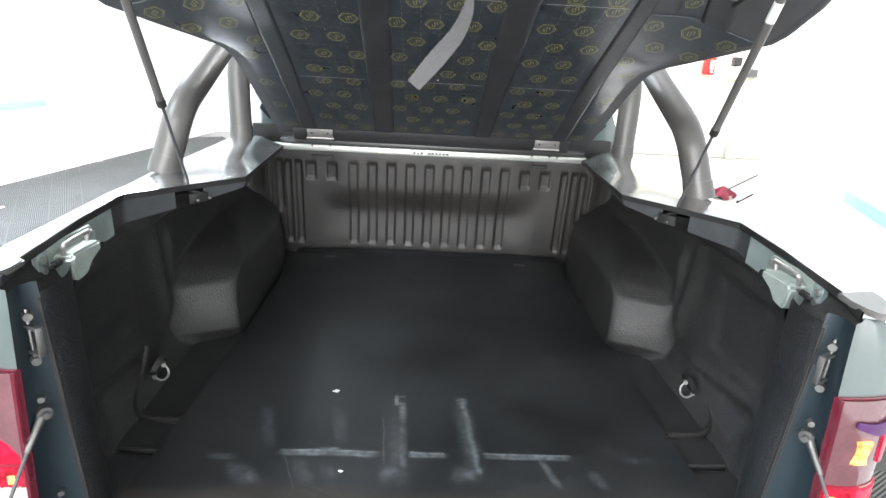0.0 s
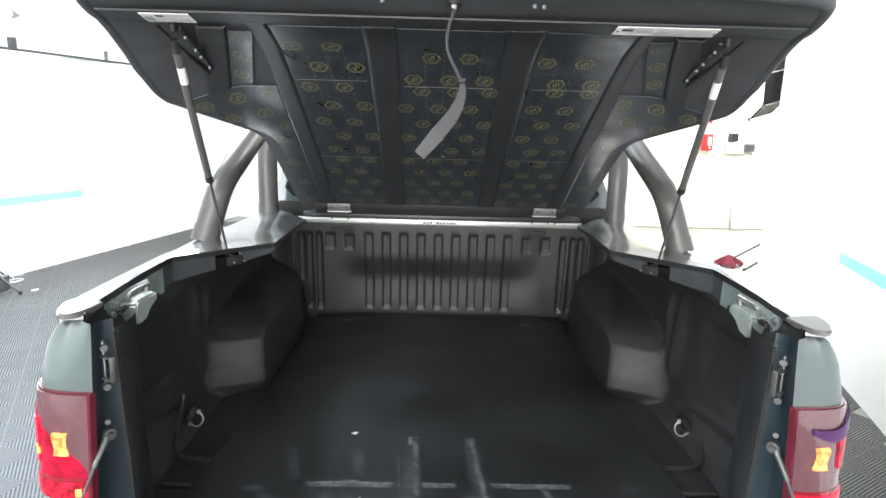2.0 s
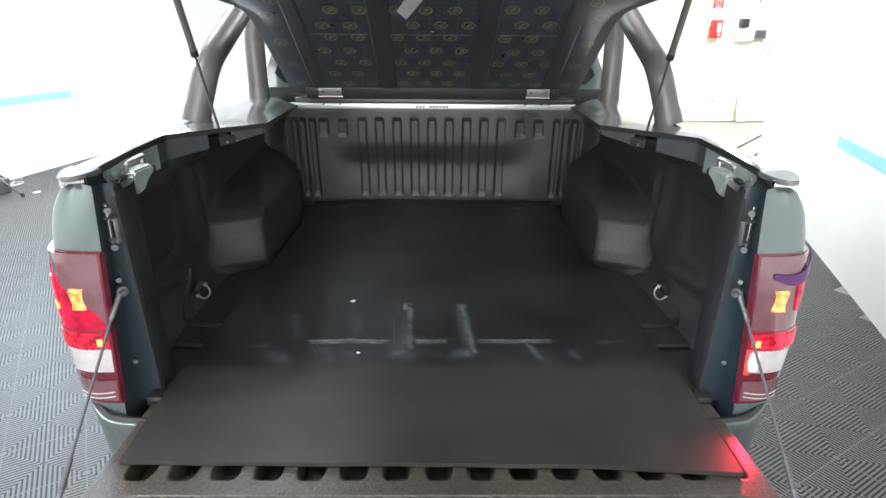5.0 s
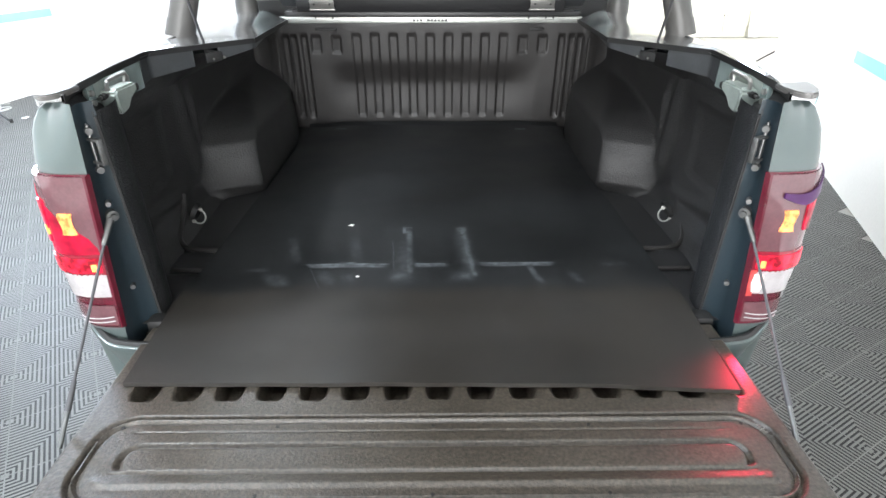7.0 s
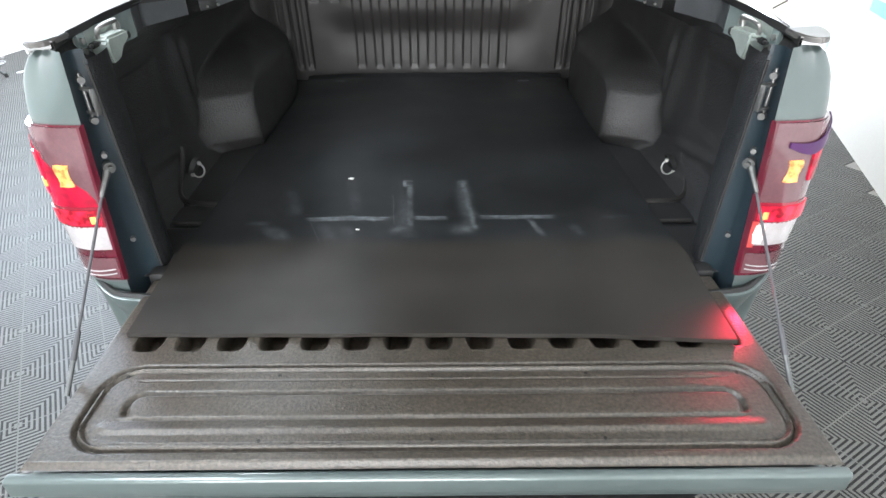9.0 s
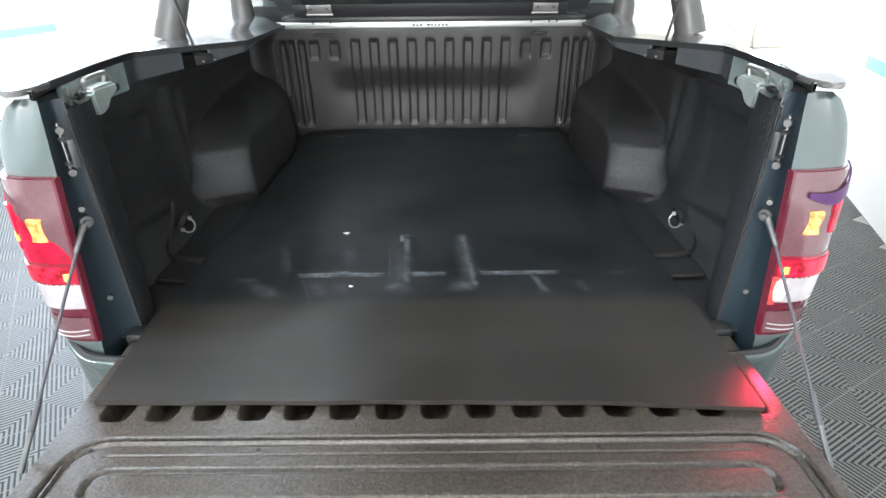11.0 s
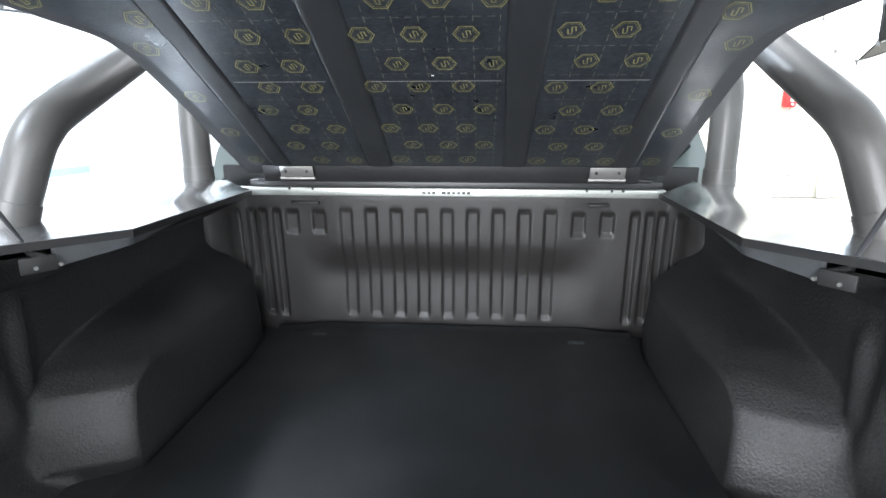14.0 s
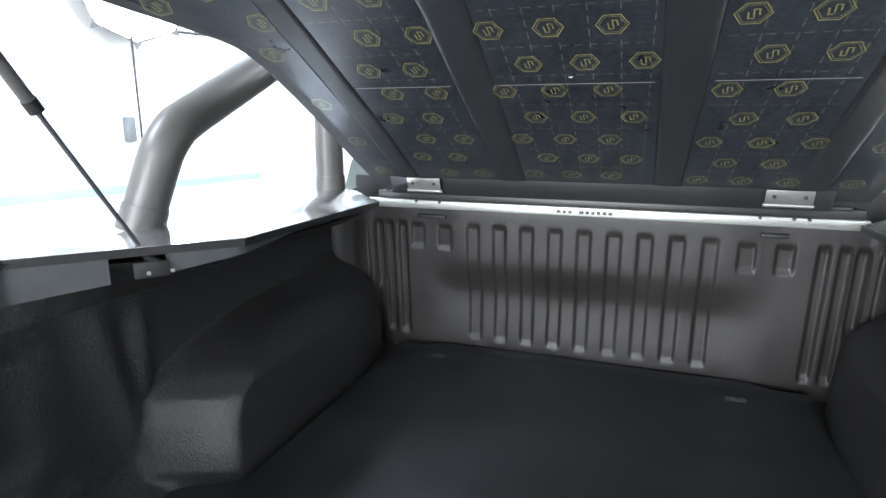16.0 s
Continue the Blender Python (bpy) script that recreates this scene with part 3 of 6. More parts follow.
# rail along the bright wall
rail_a, rail_b = Vector((-4.94, 4.6, 2.52)), Vector((-4.58, 7.95, 2.68))
rail = thing("wall_rail", "thin dark metal rail fixed along the white wall", "rail", rail_a)
part("rail", rod((0, 0, 0), rail_b - rail_a, 0.014, None, 8), M_DARKGREY, rail)
for f in (0.3, 0.75):
    q = (rail_b - rail_a) * f
    part("bracket", box(q + Vector((-0.03, 0, 0.06)), (0.10, 0.02, 0.14), None, 0.003), M_STEEL, rail)
sw = thing("wall_box", "small grey electrical box on the white wall", "electrical box", (-5.02, 4.65, 1.49))
part("cover", box((0, 0, 0), (0.08, 0.10, 0.26), None, 0.01), M_PLATE, sw)
part("conduit", rod((-0.02, 0, 0.12), (-0.02, 0, 0.5), 0.012, None, 8), M_WALL, sw)

# things on and by the far wall
FW = 10.6
sign = thing("fire_sign", "square red and white fire point sign on the block wall", "sign", (5.42, FW - 0.03, 2.24))
part("board", box((0, 0.01, 0), (0.20, 0.012, 0.21), None, 0.003), M_SIGNRED, sign)
for k in range(8):
    a = math.pi * k / 4
    part("ray", box((0.055 * math.cos(a), 0.001, 0.055 * math.sin(a)), (0.05, 0.006, 0.012), Matrix.Rotation(-a, 3, "Y")), M_WHITELABEL, sign, "", False)
part("caption", box((0, 0.001, -0.085), (0.12, 0.006, 0.014)), M_WHITELABEL, sign, "", False)
ext = thing("fire_hose_box", "red fire alarm box fixed to the cream block wall", "fire box", (5.43, FW - 0.08, 1.77))
part("case", box((0, 0, 0), (0.20, 0.14, 0.33), None, 0.03, 3), M_SIGNRED, ext)
part("panel", box((0.02, -0.071, 0.02), (0.08, 0.01, 0.17), None, 0.003), M_WHITELABEL, ext, "pale front panel")
part("button", rod((0.02, -0.07, -0.11), (0.02, -0.09, -0.11), 0.022, None, 12), M_WHITELABEL, ext)
pipe = thing("wall_pipe", "thin pale vertical conduit on the block wall", "pipe", (5.64, FW - 0.03, 0))
part("tube", rod((0, 0, 0), (0, 0, 4.15), 0.022, None, 10), M_CREAM, pipe)
for z in (0.4, 1.5, 2.6, 3.6):
    part("clip", box((0, 0.01, z), (0.07, 0.03, 0.03), None, 0.004), M_STEEL, pipe)
unit = thing("wall_control_unit", "white switch unit with a dark screen on the block wall", "control unit", (6.10, FW - 0.06, 1.66))
part("case", box((-0.1, 0, 0.0), (0.36, 0.11, 0.22), None, 0.012), M_WHITELABEL, unit)
part("screen_case", box((0.2, 0, 0.02), (0.22, 0.10, 0.16), None, 0.01), M_PLATE, unit)
part("screen", box((0.2, -0.051, 0.02), (0.17, 0.006, 0.11)), M_DARKGREY, unit, "dark screen", False)
for k in range(5):
    part("writing", box((-0.17 + 0.045 * k, -0.057, -0.01), (0.035, 0.004, 0.014)), M_GREYINK, unit, "", False)
spk = thing("wall_speaker", "small black box speaker on the block wall", "speaker", (5.96, FW - 0.07, 1.88))
part("case", box((0, 0, 0), (0.16, 0.12, 0.16), None, 0.012), M_DARKGREY, spk)
part("grille", box((0, -0.061, 0), (0.13, 0.006, 0.13)), M_BLACK, spk, "", False)


def notice(x, z, cols, rows):
    t = thing("paper_notice", "white paper notice with lines of black print on the block wall", "notice", (x, FW - 0.032, z), "paper notices")
    part("paper", box((0, 0, 0), (0.14 * cols, 0.004, 0.42), None), M_WHITELABEL, t, "", False)
    for c in range(cols):
        for r in range(rows):
            w = 0.07 + 0.03 * ((c * 5 + r * 3) % 3) / 2
            part("printed_line", box((-0.07 * (cols - 1) + 0.14 * c, -0.004, 0.165 - 0.33 * r / (rows - 1)), (w, 0.003, 0.020)), M_GREYINK, t, "", False)
    return t


notice(6.52, 1.84, 2, 5)
notice(6.50, 1.37, 2, 5)
board = thing("leaning_board", "white panel offcut leaning on the block wall", "board", (6.20, FW - 0.1, 0.0))
part("panel", box((0, 0, 0.25), (0.20, 0.02, 0.50), Matrix.Rotation(radians(-12), 3, "X"), 0.003), M_WHITELABEL, board)


def cloth_heap(x, y):
    t = thing("red_cloth", "crumpled dark red cleaning cloth draped over a low stand", "cloth", (x, y, 0))

    def f(u, v):
        r = 0.15 * v
        a = 2 * math.pi * u
        w = 1 + 0.25 * math.sin(3 * a + 1) + 0.12 * math.sin(7 * a)
        z = 0.15 * (1 - v) ** 0.8 + 0.03 * math.sin(5 * a) * v + 0.012
        return (r * w * math.cos(a) * 1.2, r * w * math.sin(a), z)
    verts, faces = sheet(f, span(0, 1, 40), span(0.02, 1, 10))
    link_mesh("cloth", verts, faces, M_CLOTH, t)
    part("stand", rod((0.0, 0, 0.0), (0.0, 0, 0.14), 0.04, 0.012, 10), M_BLACK, t)
    part("handle", rod((0.05, 0, 0.10), (0.62, -0.05, 0.46), 0.012, None, 8), M_DARKGREY, t)
    return t


cloth_heap(4.22, 6.86)
flex = thing("power_cable", "loose white power cable looping from the tripod to the floor", "cable", (-4.76, 5.08, 0.006))
loops = [(-0.05, -0.47, 0.40), (-0.09, -0.30, 0.22), (-0.10, -0.05, 0.15), (-0.10, 0.10, 0.07), (-0.05, 0.04, 0.002)]
loops += [(0.065 * math.cos(0.9 * k), 0.10 * math.sin(0.9 * k), 0.001 + 0.0015 * k) for k in range(-2, 8)]
part("flex", tube(smooth_path(loops, 6), 0.005, 6), M_WHITELABEL, flex)
ballast = thing("grey_box", "small scuffed grey box standing between the tripod legs", "box", (-4.67, 4.70, 0.0))
part("case", box((0, 0, 0.073), (0.20, 0.13, 0.145), None, 0.015, 3), M_DARKGREY, ballast)
part("lid", box((0, 0, 0.149), (0.205, 0.135, 0.016), None, 0.006, 2), M_PLATE, ballast, "paler grey lid")
scrap = thing("paper_scrap", "small crumpled pale scrap lying on the ribbed floor", "paper scrap", (-4.29, 4.726, 0.004))
rng = random.Random(3)
verts, faces = slab(lambda u, v: (0.030 * u + 0.008 * rng.random(), 0.045 * v * (1 - 0.5 * abs(u)), 0.010 * rng.random()), span(-1, 1, 7), span(-1, 1, 6), (0, 0, 0.0012))
link_mesh("scrap", verts, faces, M_WHITELABEL, scrap, "", False)

# ---------------------------------------------------------------- the pickup
FLOOR_Z, MAT_Z, GATE_Z = 0.752, 0.778, 0.748
truck = thing("pickup_truck", "grey-green pickup with an open black-lined tub, tailgate lowered, tail lights lit", "pickup truck", (0, 0, 0))


def side_x(y, z):
    """Half width of the lined tub at a length y and a height z."""
    wall_x = lerp_table(z, ((0.75, 0.775), (0.78, 0.815), (0.84, 0.838), (1.0, 0.842), (1.15, 0.835), (1.24, 0.825), (1.28, 0.820)))
    # the wall closes in towards the rear posts
    wall_x -= 0.122 * (1 - step(y, 0.08, 0.36)) * step(z, 0.74, 0.80)
    # shallow folds in the wall behind the wheel arch
    fold = math.exp(-((y - 0.70 - 0.22 * (1.25 - z)) / 0.035) ** 2) * step(z, 0.80, 0.95) * (1 - step(z, 1.14, 1.24))
    fold2 = math.exp(-((y - 0.82) / 0.03) ** 2) * step(z, 0.9, 1.0) * (1 - step(z, 1.1, 1.2))
    wall_x -= 0.024 * fold + 0.020 * fold2
    # pressed panel near the rear
    wall_x += 0.010 * step(y, 0.26, 0.30) * (1 - step(y, 0.56, 0.60)) * step(z, 0.92, 0.96) * (1 - step(z, 1.14, 1.18))
    # horizontal fold low on the wall
    wall_x -= 0.010 * math.exp(-((z - 0.90 + 0.16 * (y - 0.3)) / 0.018) ** 2) * step(y, 0.12, 0.2) * (1 - step(y, 0.62, 0.72))
    # wheel arch: a flat rear face that leans forward and rounds over into the top, and a long inner face
    start = lerp_table(z, ((0.74, 0.815), (0.765, 0.792), (0.79, 0.774), (0.84, 0.770), (0.90, 0.776), (0.95, 0.793), (0.99, 0.838), (1.03, 0.930), (1.06, 1.06), (1.09, 1.27)))
    run = min(1.0, max(0.0, (y - start) / lerp_table(z, ((0.80, 0.105), (0.95, 0.125), (1.09, 0.24)))))
    run = run * run * (3 - 2 * run) * 0.85 + run * 0.15
    run *= 1 - step(y, 1.67, 1.74)
    high = 1 - step(z, 0.965, 1.135)
    inner = 0.641 + 0.045 * step(y, 1.40, 1.78) + 0.016 * step(z, 0.80, 0.98)
    return wall_x - (wall_x - inner) * run * high


def side_liner(sign):
    def f(y, z):
        return (sign * side_x(y, z) - 0.012 * step(y, 0.3, 0.9), y, z)
    verts, faces = sheet(f, span(0.06, 0.74, 48) + span(0.745, 1.14, 80) + span(1.15, 1.80, 36), span(FLOOR_Z - 0.004, 1.222, 64))
    if sign > 0:
        faces = [tuple(reversed(q)) for q in faces]
    ob = link_mesh("side_liner", verts, faces, M_SIDE, truck, "black textured side liner with a wheel arch", True, 70)
    return ob


side_liner(-1)
side_liner(1)

RIBS = [-0.3694 + 0.0886 * k for k in range(9)]


def board_y(x, z):
    """The lined front wall of the tub: proud at the top, set back lower down, with sunk flutes."""
    mid = 1 - step(abs(x + 0.01), 0.38, 0.54)
    base = lerp_table(z, ((0.74, 1.760), (0.82, 1.752), (1.26, 1.715)))
    y = base - 0.014 * mid * step(z, 0.98, 1.12) + 0.020 * mid * (1 - step(z, 0.97, 1.10)) - 0.012 * mid * (1 - step(z, 0.80, 0.97))
    y -= 0.10 * step(abs(x), 0.72, 0.84)
    for c in RIBS:
        d = abs(x - c)
        if d < 0.05:
            y += 0.008 * (1 - step(d, 0.016, 0.024)) * step(z, 0.808, 0.824) * (1 - step(z, 1.214, 1.225))
    for c in (-0.568, -0.469, 0.435, 0.532):
        y += 0.010 * (1 - step(abs(x - c), 0.019, 0.026)) * step(z, 1.128, 1.142) * (1 - step(z, 1.205, 1.216))
    for c in (0.625, 0.675, 0.715, 0.765):
        for s in (-1, 1):
            y += 0.012 * (1 - step(abs(x - s * c), 0.010, 0.018)) * (1 - step(z, 1.205, 1.22)) * step(z, 0.80, 0.83) * (1 if c < 0.7 else step(z, 0.95, 1.0))
    return y


def front_liner():
    verts, faces = sheet(lambda x, z: (x, board_y(x, z), z), span(-0.845, 0.845, 360), span(FLOOR_Z - 0.01, 1.285, 60))
    link_mesh("front_liner", verts, [tuple(reversed(q)) for q in faces], M_LINER, truck, "black fluted front wall liner", True, 60)
    for x0, x1 in ((-0.56, -0.46), (0.46, 0.53)):
        part("clip_strip", box(((x0 + x1) / 2, 1.703, 1.243), (x1 - x0, 0.012, 0.012), None, 0.003), M_SEAL, truck)


front_liner()


def floor_liner():
    def f(x, y):
        z = FLOOR_Z
        ax = abs(x)
        if ax > 0.60:
            for c in (0.272, 0.40):
                z -= 0.010 * math.exp(-((y - c) / 0.010) ** 2) * step(ax, 0.62, 0.65) * (1 - step(ax, 0.76, 0.80))
            d = math.hypot(ax - 0.70, y - 0.52)
            z += 0.010 * math.exp(-((d - 0.13) / 0.010) ** 2) * step(ax, 0.66, 0.74) * step(0.56, y, y + 0.05)
        return (x, y, z - 0.006 * (1 - step(y, 0.0, 0.08)))
    verts, faces = sheet(f, span(-0.80, 0.80, 160), span(0.02, 1.82, 150))
    link_mesh("floor_liner", verts, faces, M_FLOORLINER, truck, "black moulded floor liner", True, 60)


floor_liner()


def corner_swage(sign):
    """The curved ridge round the tie-down in the rear corner of the tub floor."""
    pts = smooth_path([(sign * 0.640, 0.395, 0.757), (sign * 0.74, 0.398, 0.757), (sign * 0.795, 0.43, 0.762), (sign * 0.822, 0.50, 0.785),
                       (sign * 0.832, 0.57, 0.82), (sign * 0.836, 0.60, 0.86)], 5)
    part("swage", tube(pts, 0.009, 8), M_LINER, truck, "raised curved ridge")
    pts = [(sign * 0.645, 0.272, 0.757), (sign * 0.76, 0.274, 0.757)]
    part("swage", tube(pts, 0.006, 8), M_LINER, truck)


corner_swage(-1)
corner_swage(1)


def tie_down(sign):
    c = Vector((sign * 0.796, 0.582, 0.785))
    t = tagged(new("tie_down"), "chrome tie-down ring in a black cup")
    t.parent, t.location = truck, c
    bm = bmesh.new()
    bmesh.ops.create_cone(bm, cap_ends=True, segments=20, radius1=0.036, radius2=0.032, depth=0.016, matrix=Matrix.Translation((sign * 0.010, 0.014, 0.010)) @ Matrix.Rotation(radians(90 - sign * 25), 4, "Y"))
    part("cup", bm, M_SEAL, t)
    ring = [(-sign * 0.010 - sign * 0.021 * math.cos(a), -0.012 + 0.006 * math.sin(a), 0.006 + 0.022 * math.sin(a)) for a in span(-2.6, 1.2, 20)]
    part("ring", tube(ring, 0.0030, 8), M_ALU, t)
    part("bolt", rod((-sign * 0.014, -0.002, 0.030), (-sign * 0.020, -0.014, 0.031), 0.0065, None, 10), M_CHROME, t)
    part("bolt", rod((sign * 0.014, -0.006, -0.008), (sign * 0.008, -0.020, -0.008), 0.0065, None, 10), M_CHROME, t)


tie_down(-1)
tie_down(1)

# outer skin of the tub: a plan outline swept up the side
SKIN = smooth_path([(0.742, -0.036, 0), (0.795, -0.036, 0), (0.840, -0.018, 0), (0.864, 0.025, 0), (0.876, 0.10, 0), (0.890, 0.35, 0), (0.900, 0.9, 0), (0.904, 1.40, 0), (0.900, 1.80, 0)], 6)


def skin_point(s, z, out=0.0):
    """A point of the skin at the fraction s of its plan outline and at height z, pushed out by out."""
    k = s * (len(SKIN) - 1)
    i = min(int(k), len(SKIN) - 2)
    p = SKIN[i].lerp(SKIN[i + 1], k - i)
    d = (SKIN[i + 1] - SKIN[i]).normalized()
    nrm = Vector((d.y, -d.x, 0))
    tuck = lerp_table(z, ((0.55, -0.02), (0.75, -0.004), (0.95, 0.004), (1.12, 0.0), (1.20, -0.008), (1.26, -0.022), (1.295, -0.042), (1.318, -0.075)))
    hold = step(p.x, 0.742, 0.80)
    p = p + nrm * (tuck * hold + out)
    p.x += lerp_table(z, ((0.75, 0.006), (1.31, -0.030))) * (1 - hold)
    return (p.x, p.y, z)


def body_side(sign):
    def f(s, z):
        x, y, zz = skin_point(s, z)
        return (sign * x, y, zz)
    verts, faces = sheet(f, span(0, 1, 64), span(0.56, 1.318, 34))
    link_mesh("side_panel", verts, faces if sign > 0 else [tuple(reversed(q)) for q in faces], M_PAINT, truck, "grey-green painted tub side")

    # jamb of the tailgate opening, narrow at the top and broader below
    high = [(0.712, -0.036), (0.714, -0.028), (0.718, -0.008), (0.716, 0.004), (0.708, 0.016), (0.700, 0.020)]
    low = [(0.748, -0.036), (0.746, -0.022), (0.741, 0.014), (0.735, 0.030), (0.716, 0.046), (0.704, 0.052)]

    def blend(a, b, z):
        f = (1.31 - z) / 0.56
        return (a[0] + (b[0] - a[0]) * f, a[1] + (b[1] - a[1]) * f)

    def g(i, z):
        x, y = blend(high[i], low[i], z)
        return (sign * x, y, z)
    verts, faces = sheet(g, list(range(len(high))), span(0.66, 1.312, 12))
    link_mesh("tailgate_jamb", verts, faces if sign < 0 else [tuple(reversed(q)) for q in faces], M_JAMB, truck, "body-painted jamb, its shade put into a dark blue-grey")
    # coarse liner edge along the jamb
    edge_high = [(0.706, 0.016), (0.703, 0.018), (0.700, 0.024), (0.698, 0.038), (0.699, 0.070), (0.703, 0.100), (0.712, 0.130), (0.726, 0.155)]
    edge_low = [(0.706, 0.050), (0.702, 0.052), (0.698, 0.058), (0.695, 0.072), (0.696, 0.095), (0.700, 0.118), (0.710, 0.140), (0.726, 0.160)]

    def h(i, z):
        x, y = blend(edge_high[i], edge_low[i], z)
        return (sign * x, y, z)
    verts, faces = sheet(h, list(range(len(edge_high))), span(0.745, 1.29, 12))
    link_mesh("liner_edge", verts, faces if sign < 0 else [tuple(reversed(q)) for q in faces], M_COARSE, truck, "coarse black liner edge")
    # black bead puts the shade of the jamb crease in as colour
    part("liner_bead", tube([(sign * (blend(edge_high[1], edge_low[1], z)[0] - 0.002), blend(edge_high[1], edge_low[1], z)[1], z) for z in span(0.75, 1.28, 6)], 0.0030, 10), M_SEAL, truck)
    part("hinge_cup", box((sign * 0.700, 0.035, 0.735), (0.05, 0.05, 0.05), None, 0.012), M_SEAL, truck)
    for x, y, z, r in ((0.735, 0.020, 0.862, 0.0085), (0.724, 0.004, 1.088, 0.0085)):
        part("bolt", rod((sign * x, y + 0.006, z), (sign * (x - 0.008), y - 0.008, z), r * 0.85, r * 0.7, 10), M_STEEL, truck, "zinc bolt")

    # striker
    st = tagged(new("striker"), "zinc tailgate striker loop")
    st.parent, st.location = truck, (sign * 0.716, 0.0, 1.215)
    part("plate", box((sign * 0.004, 0.008, 0.0), (0.030, 0.006, 0.11), Matrix.Rotation(sign * radians(50), 3, "Z"), 0.003), M_STEEL, st)
    for z in (0.040, -0.046):
        part("bolt", rod((0, 0.004, z), (-sign * 0.009, -0.007, z), 0.0090, 0.0075, 12), M_STEEL, st)
    bm = bmesh.new()
    for z in (0.022, -0.028):
        add_box(bm, (-sign * 0.012, -0.006, z), (0.034, 0.012, 0.007), Matrix.Rotation(sign * radians(28), 3, "Z"), 0.002)
    add_box(bm, (-sign * 0.027, -0.014, -0.003), (0.007, 0.012, 0.057), Matrix.Rotation(sign * radians(28), 3, "Z"), 0.002)
    part("loop", bm, M_STEEL, st)


body_side(-1)
body_side(1)


def light_patch(name, sign, s0, s1, z0, z1, out, mat, parent, label="", thick=0.004):
    """A pane laid on the skin; s0 and s1 may change with the height."""
    def f(u, z):
        a = s0(z) if callable(s0) else s0
        b = s1(z) if callable(s1) else s1
        x, y, q = skin_point(a + (b - a) * u, z, out - 0.005)
        return (sign * x, y, q)
    d = (-sign * 0.6 * thick, 0.8 * thick, 0)
    verts, faces = slab(f, span(0, 1, 14), span(z0, z1, 8), d)
    return link_mesh(name, verts, faces if sign > 0 else [tuple(reversed(q)) for q in faces], mat, parent, label)


def tail_light(sign):
    t = tagged(new("tail_light"), "lit red tail light with amber and white sections")
    t.parent = truck

    def rim(z):
        return lerp_table(z, ((0.76, 0.30), (0.83, 0.34), (0.95, 0.38), (1.175, 0.43)))

    def split(z):
        return 0.02 + 0.37 * step(z, 0.985, 1.20) if sign < 0 else rim(z) - 0.006
    light_patch("lens_base", sign, 0.0, rim, 0.780, 1.172, 0.010, M_DARKRED, t, "dark red lens body", 0.008)
    light_patch("smoky_lens", sign, 0.012, split, 0.985, 1.168, 0.0150, M_MAUVE, t, "smoky red upper lens, greyed for reflections")
    if sign < 0:
        light_patch("glowing_lens", sign, split, rim, 0.975, 1.168, 0.0165, M_GLOWLENS, t, "deep red glowing side lens")
    light_patch("brake_lens", sign, 0.012, rim, 0.932, 0.985, 0.0170, M_RED, t, "red middle band")
    light_patch("reversing_lens", sign, 0.014, lambda z: rim(z) - 0.01, 0.872, 0.934, 0.0170, M_CLEAR, t, "clear reversing lens")
    light_patch("lower_lens", sign, 0.014, lambda z: rim(z) - 0.01, 0.790, 0.846, 0.0150, M_MAUVE, t, "smoky red lower lens, greyed for reflections")
    light_patch("inner_edge", sign, 0.0, 0.012, 0.784, 1.170, 0.0165, M_DARKRED, t, "dark red inner edge")
    light_patch("amber_bulb", sign, lambda z: 0.090 + 0.006 * math.sin(90 * z), lambda z: 0.142 + 0.006 * math.sin(130 * z), 1.036, 1.086, 0.0190, M_AMBER, t, "glowing amber bulb")
    side = 0.235 if sign < 0 else 0.205
    light_patch("side_bulb", sign, lambda z: side - 0.2 * (z - 1.06), lambda z: side + 0.050 - 0.1 * (z - 1.06), 1.012 if sign < 0 else 1.034, 1.112, 0.0190, M_REDLIT if sign < 0 else M_GLOWLENS, t, "glowing red side bulb")
    if sign < 0:
        light_patch("side_glint", sign, 0.238, 0.256, 1.030, 1.052, 0.0205, M_AMBER, t, "amber glint")
    light_patch("red_bulb", sign, 0.03, 0.31, 0.940, 0.976, 0.0200, M_REDLIT, t, "glowing red strip")
    light_patch("amber_glint", sign, 0.045, 0.064, 0.944, 0.962, 0.0215, M_AMBER, t, "amber glint")
    if sign > 0:
        light_patch("reversing_fringe", sign, 0.010, lambda z: 0.030 + 0.25 * abs(z - 0.902), 0.866, 0.936, 0.0180, M_HALO, t, "red fringe round the reversing lamp")
        light_patch("reversing_glow", sign, lambda z: 0.024 + 0.35 * abs(z - 0.902), lambda z: 0.080 - 0.5 * abs(z - 0.902), 0.878, 0.926, 0.0195, M_REVLIT, t, "bright patch of the reversing lamp")
    for z0 in (0.806, 0.818):
        part("trim_line", tube([skin_and(sign, s, z0 - 0.012 * math.sin(7 * s), 0.0110) for s in span(0.03, 0.25, 8)], 0.0016, 6), M_CLEAR, t, "thin pale line")
    if sign > 0:
        curved_reflection(sign, t)


# a reflection on the lens, built as a thin violet pane
def curved_reflection(sign, t):
    def f(u, v):
        s = 0.07 + 0.315 * u
        z = 1.122 - 0.014 * math.sin(math.pi * min(1.0, 1.3 * u)) + 0.044 * u * u + (v - 0.5) * 0.030 * math.sin(math.pi * (0.10 + 0.86 * u)) ** 0.8
        x, y, q = skin_point(s, z, 0.0155)
        return (sign * x, y, q)
    verts, faces = slab(f, span(0, 1, 16), span(0, 1, 3), (-sign * 0.002, 0.002, 0))
    link_mesh("dark_reflector", verts, faces, M_VIOLET, t, "curved violet reflection laid on the lens as a dark pane")


def skin_and(sign, s, z, out):
    x, y, q = skin_point(s, z, out)
    return (sign * x, y, q)


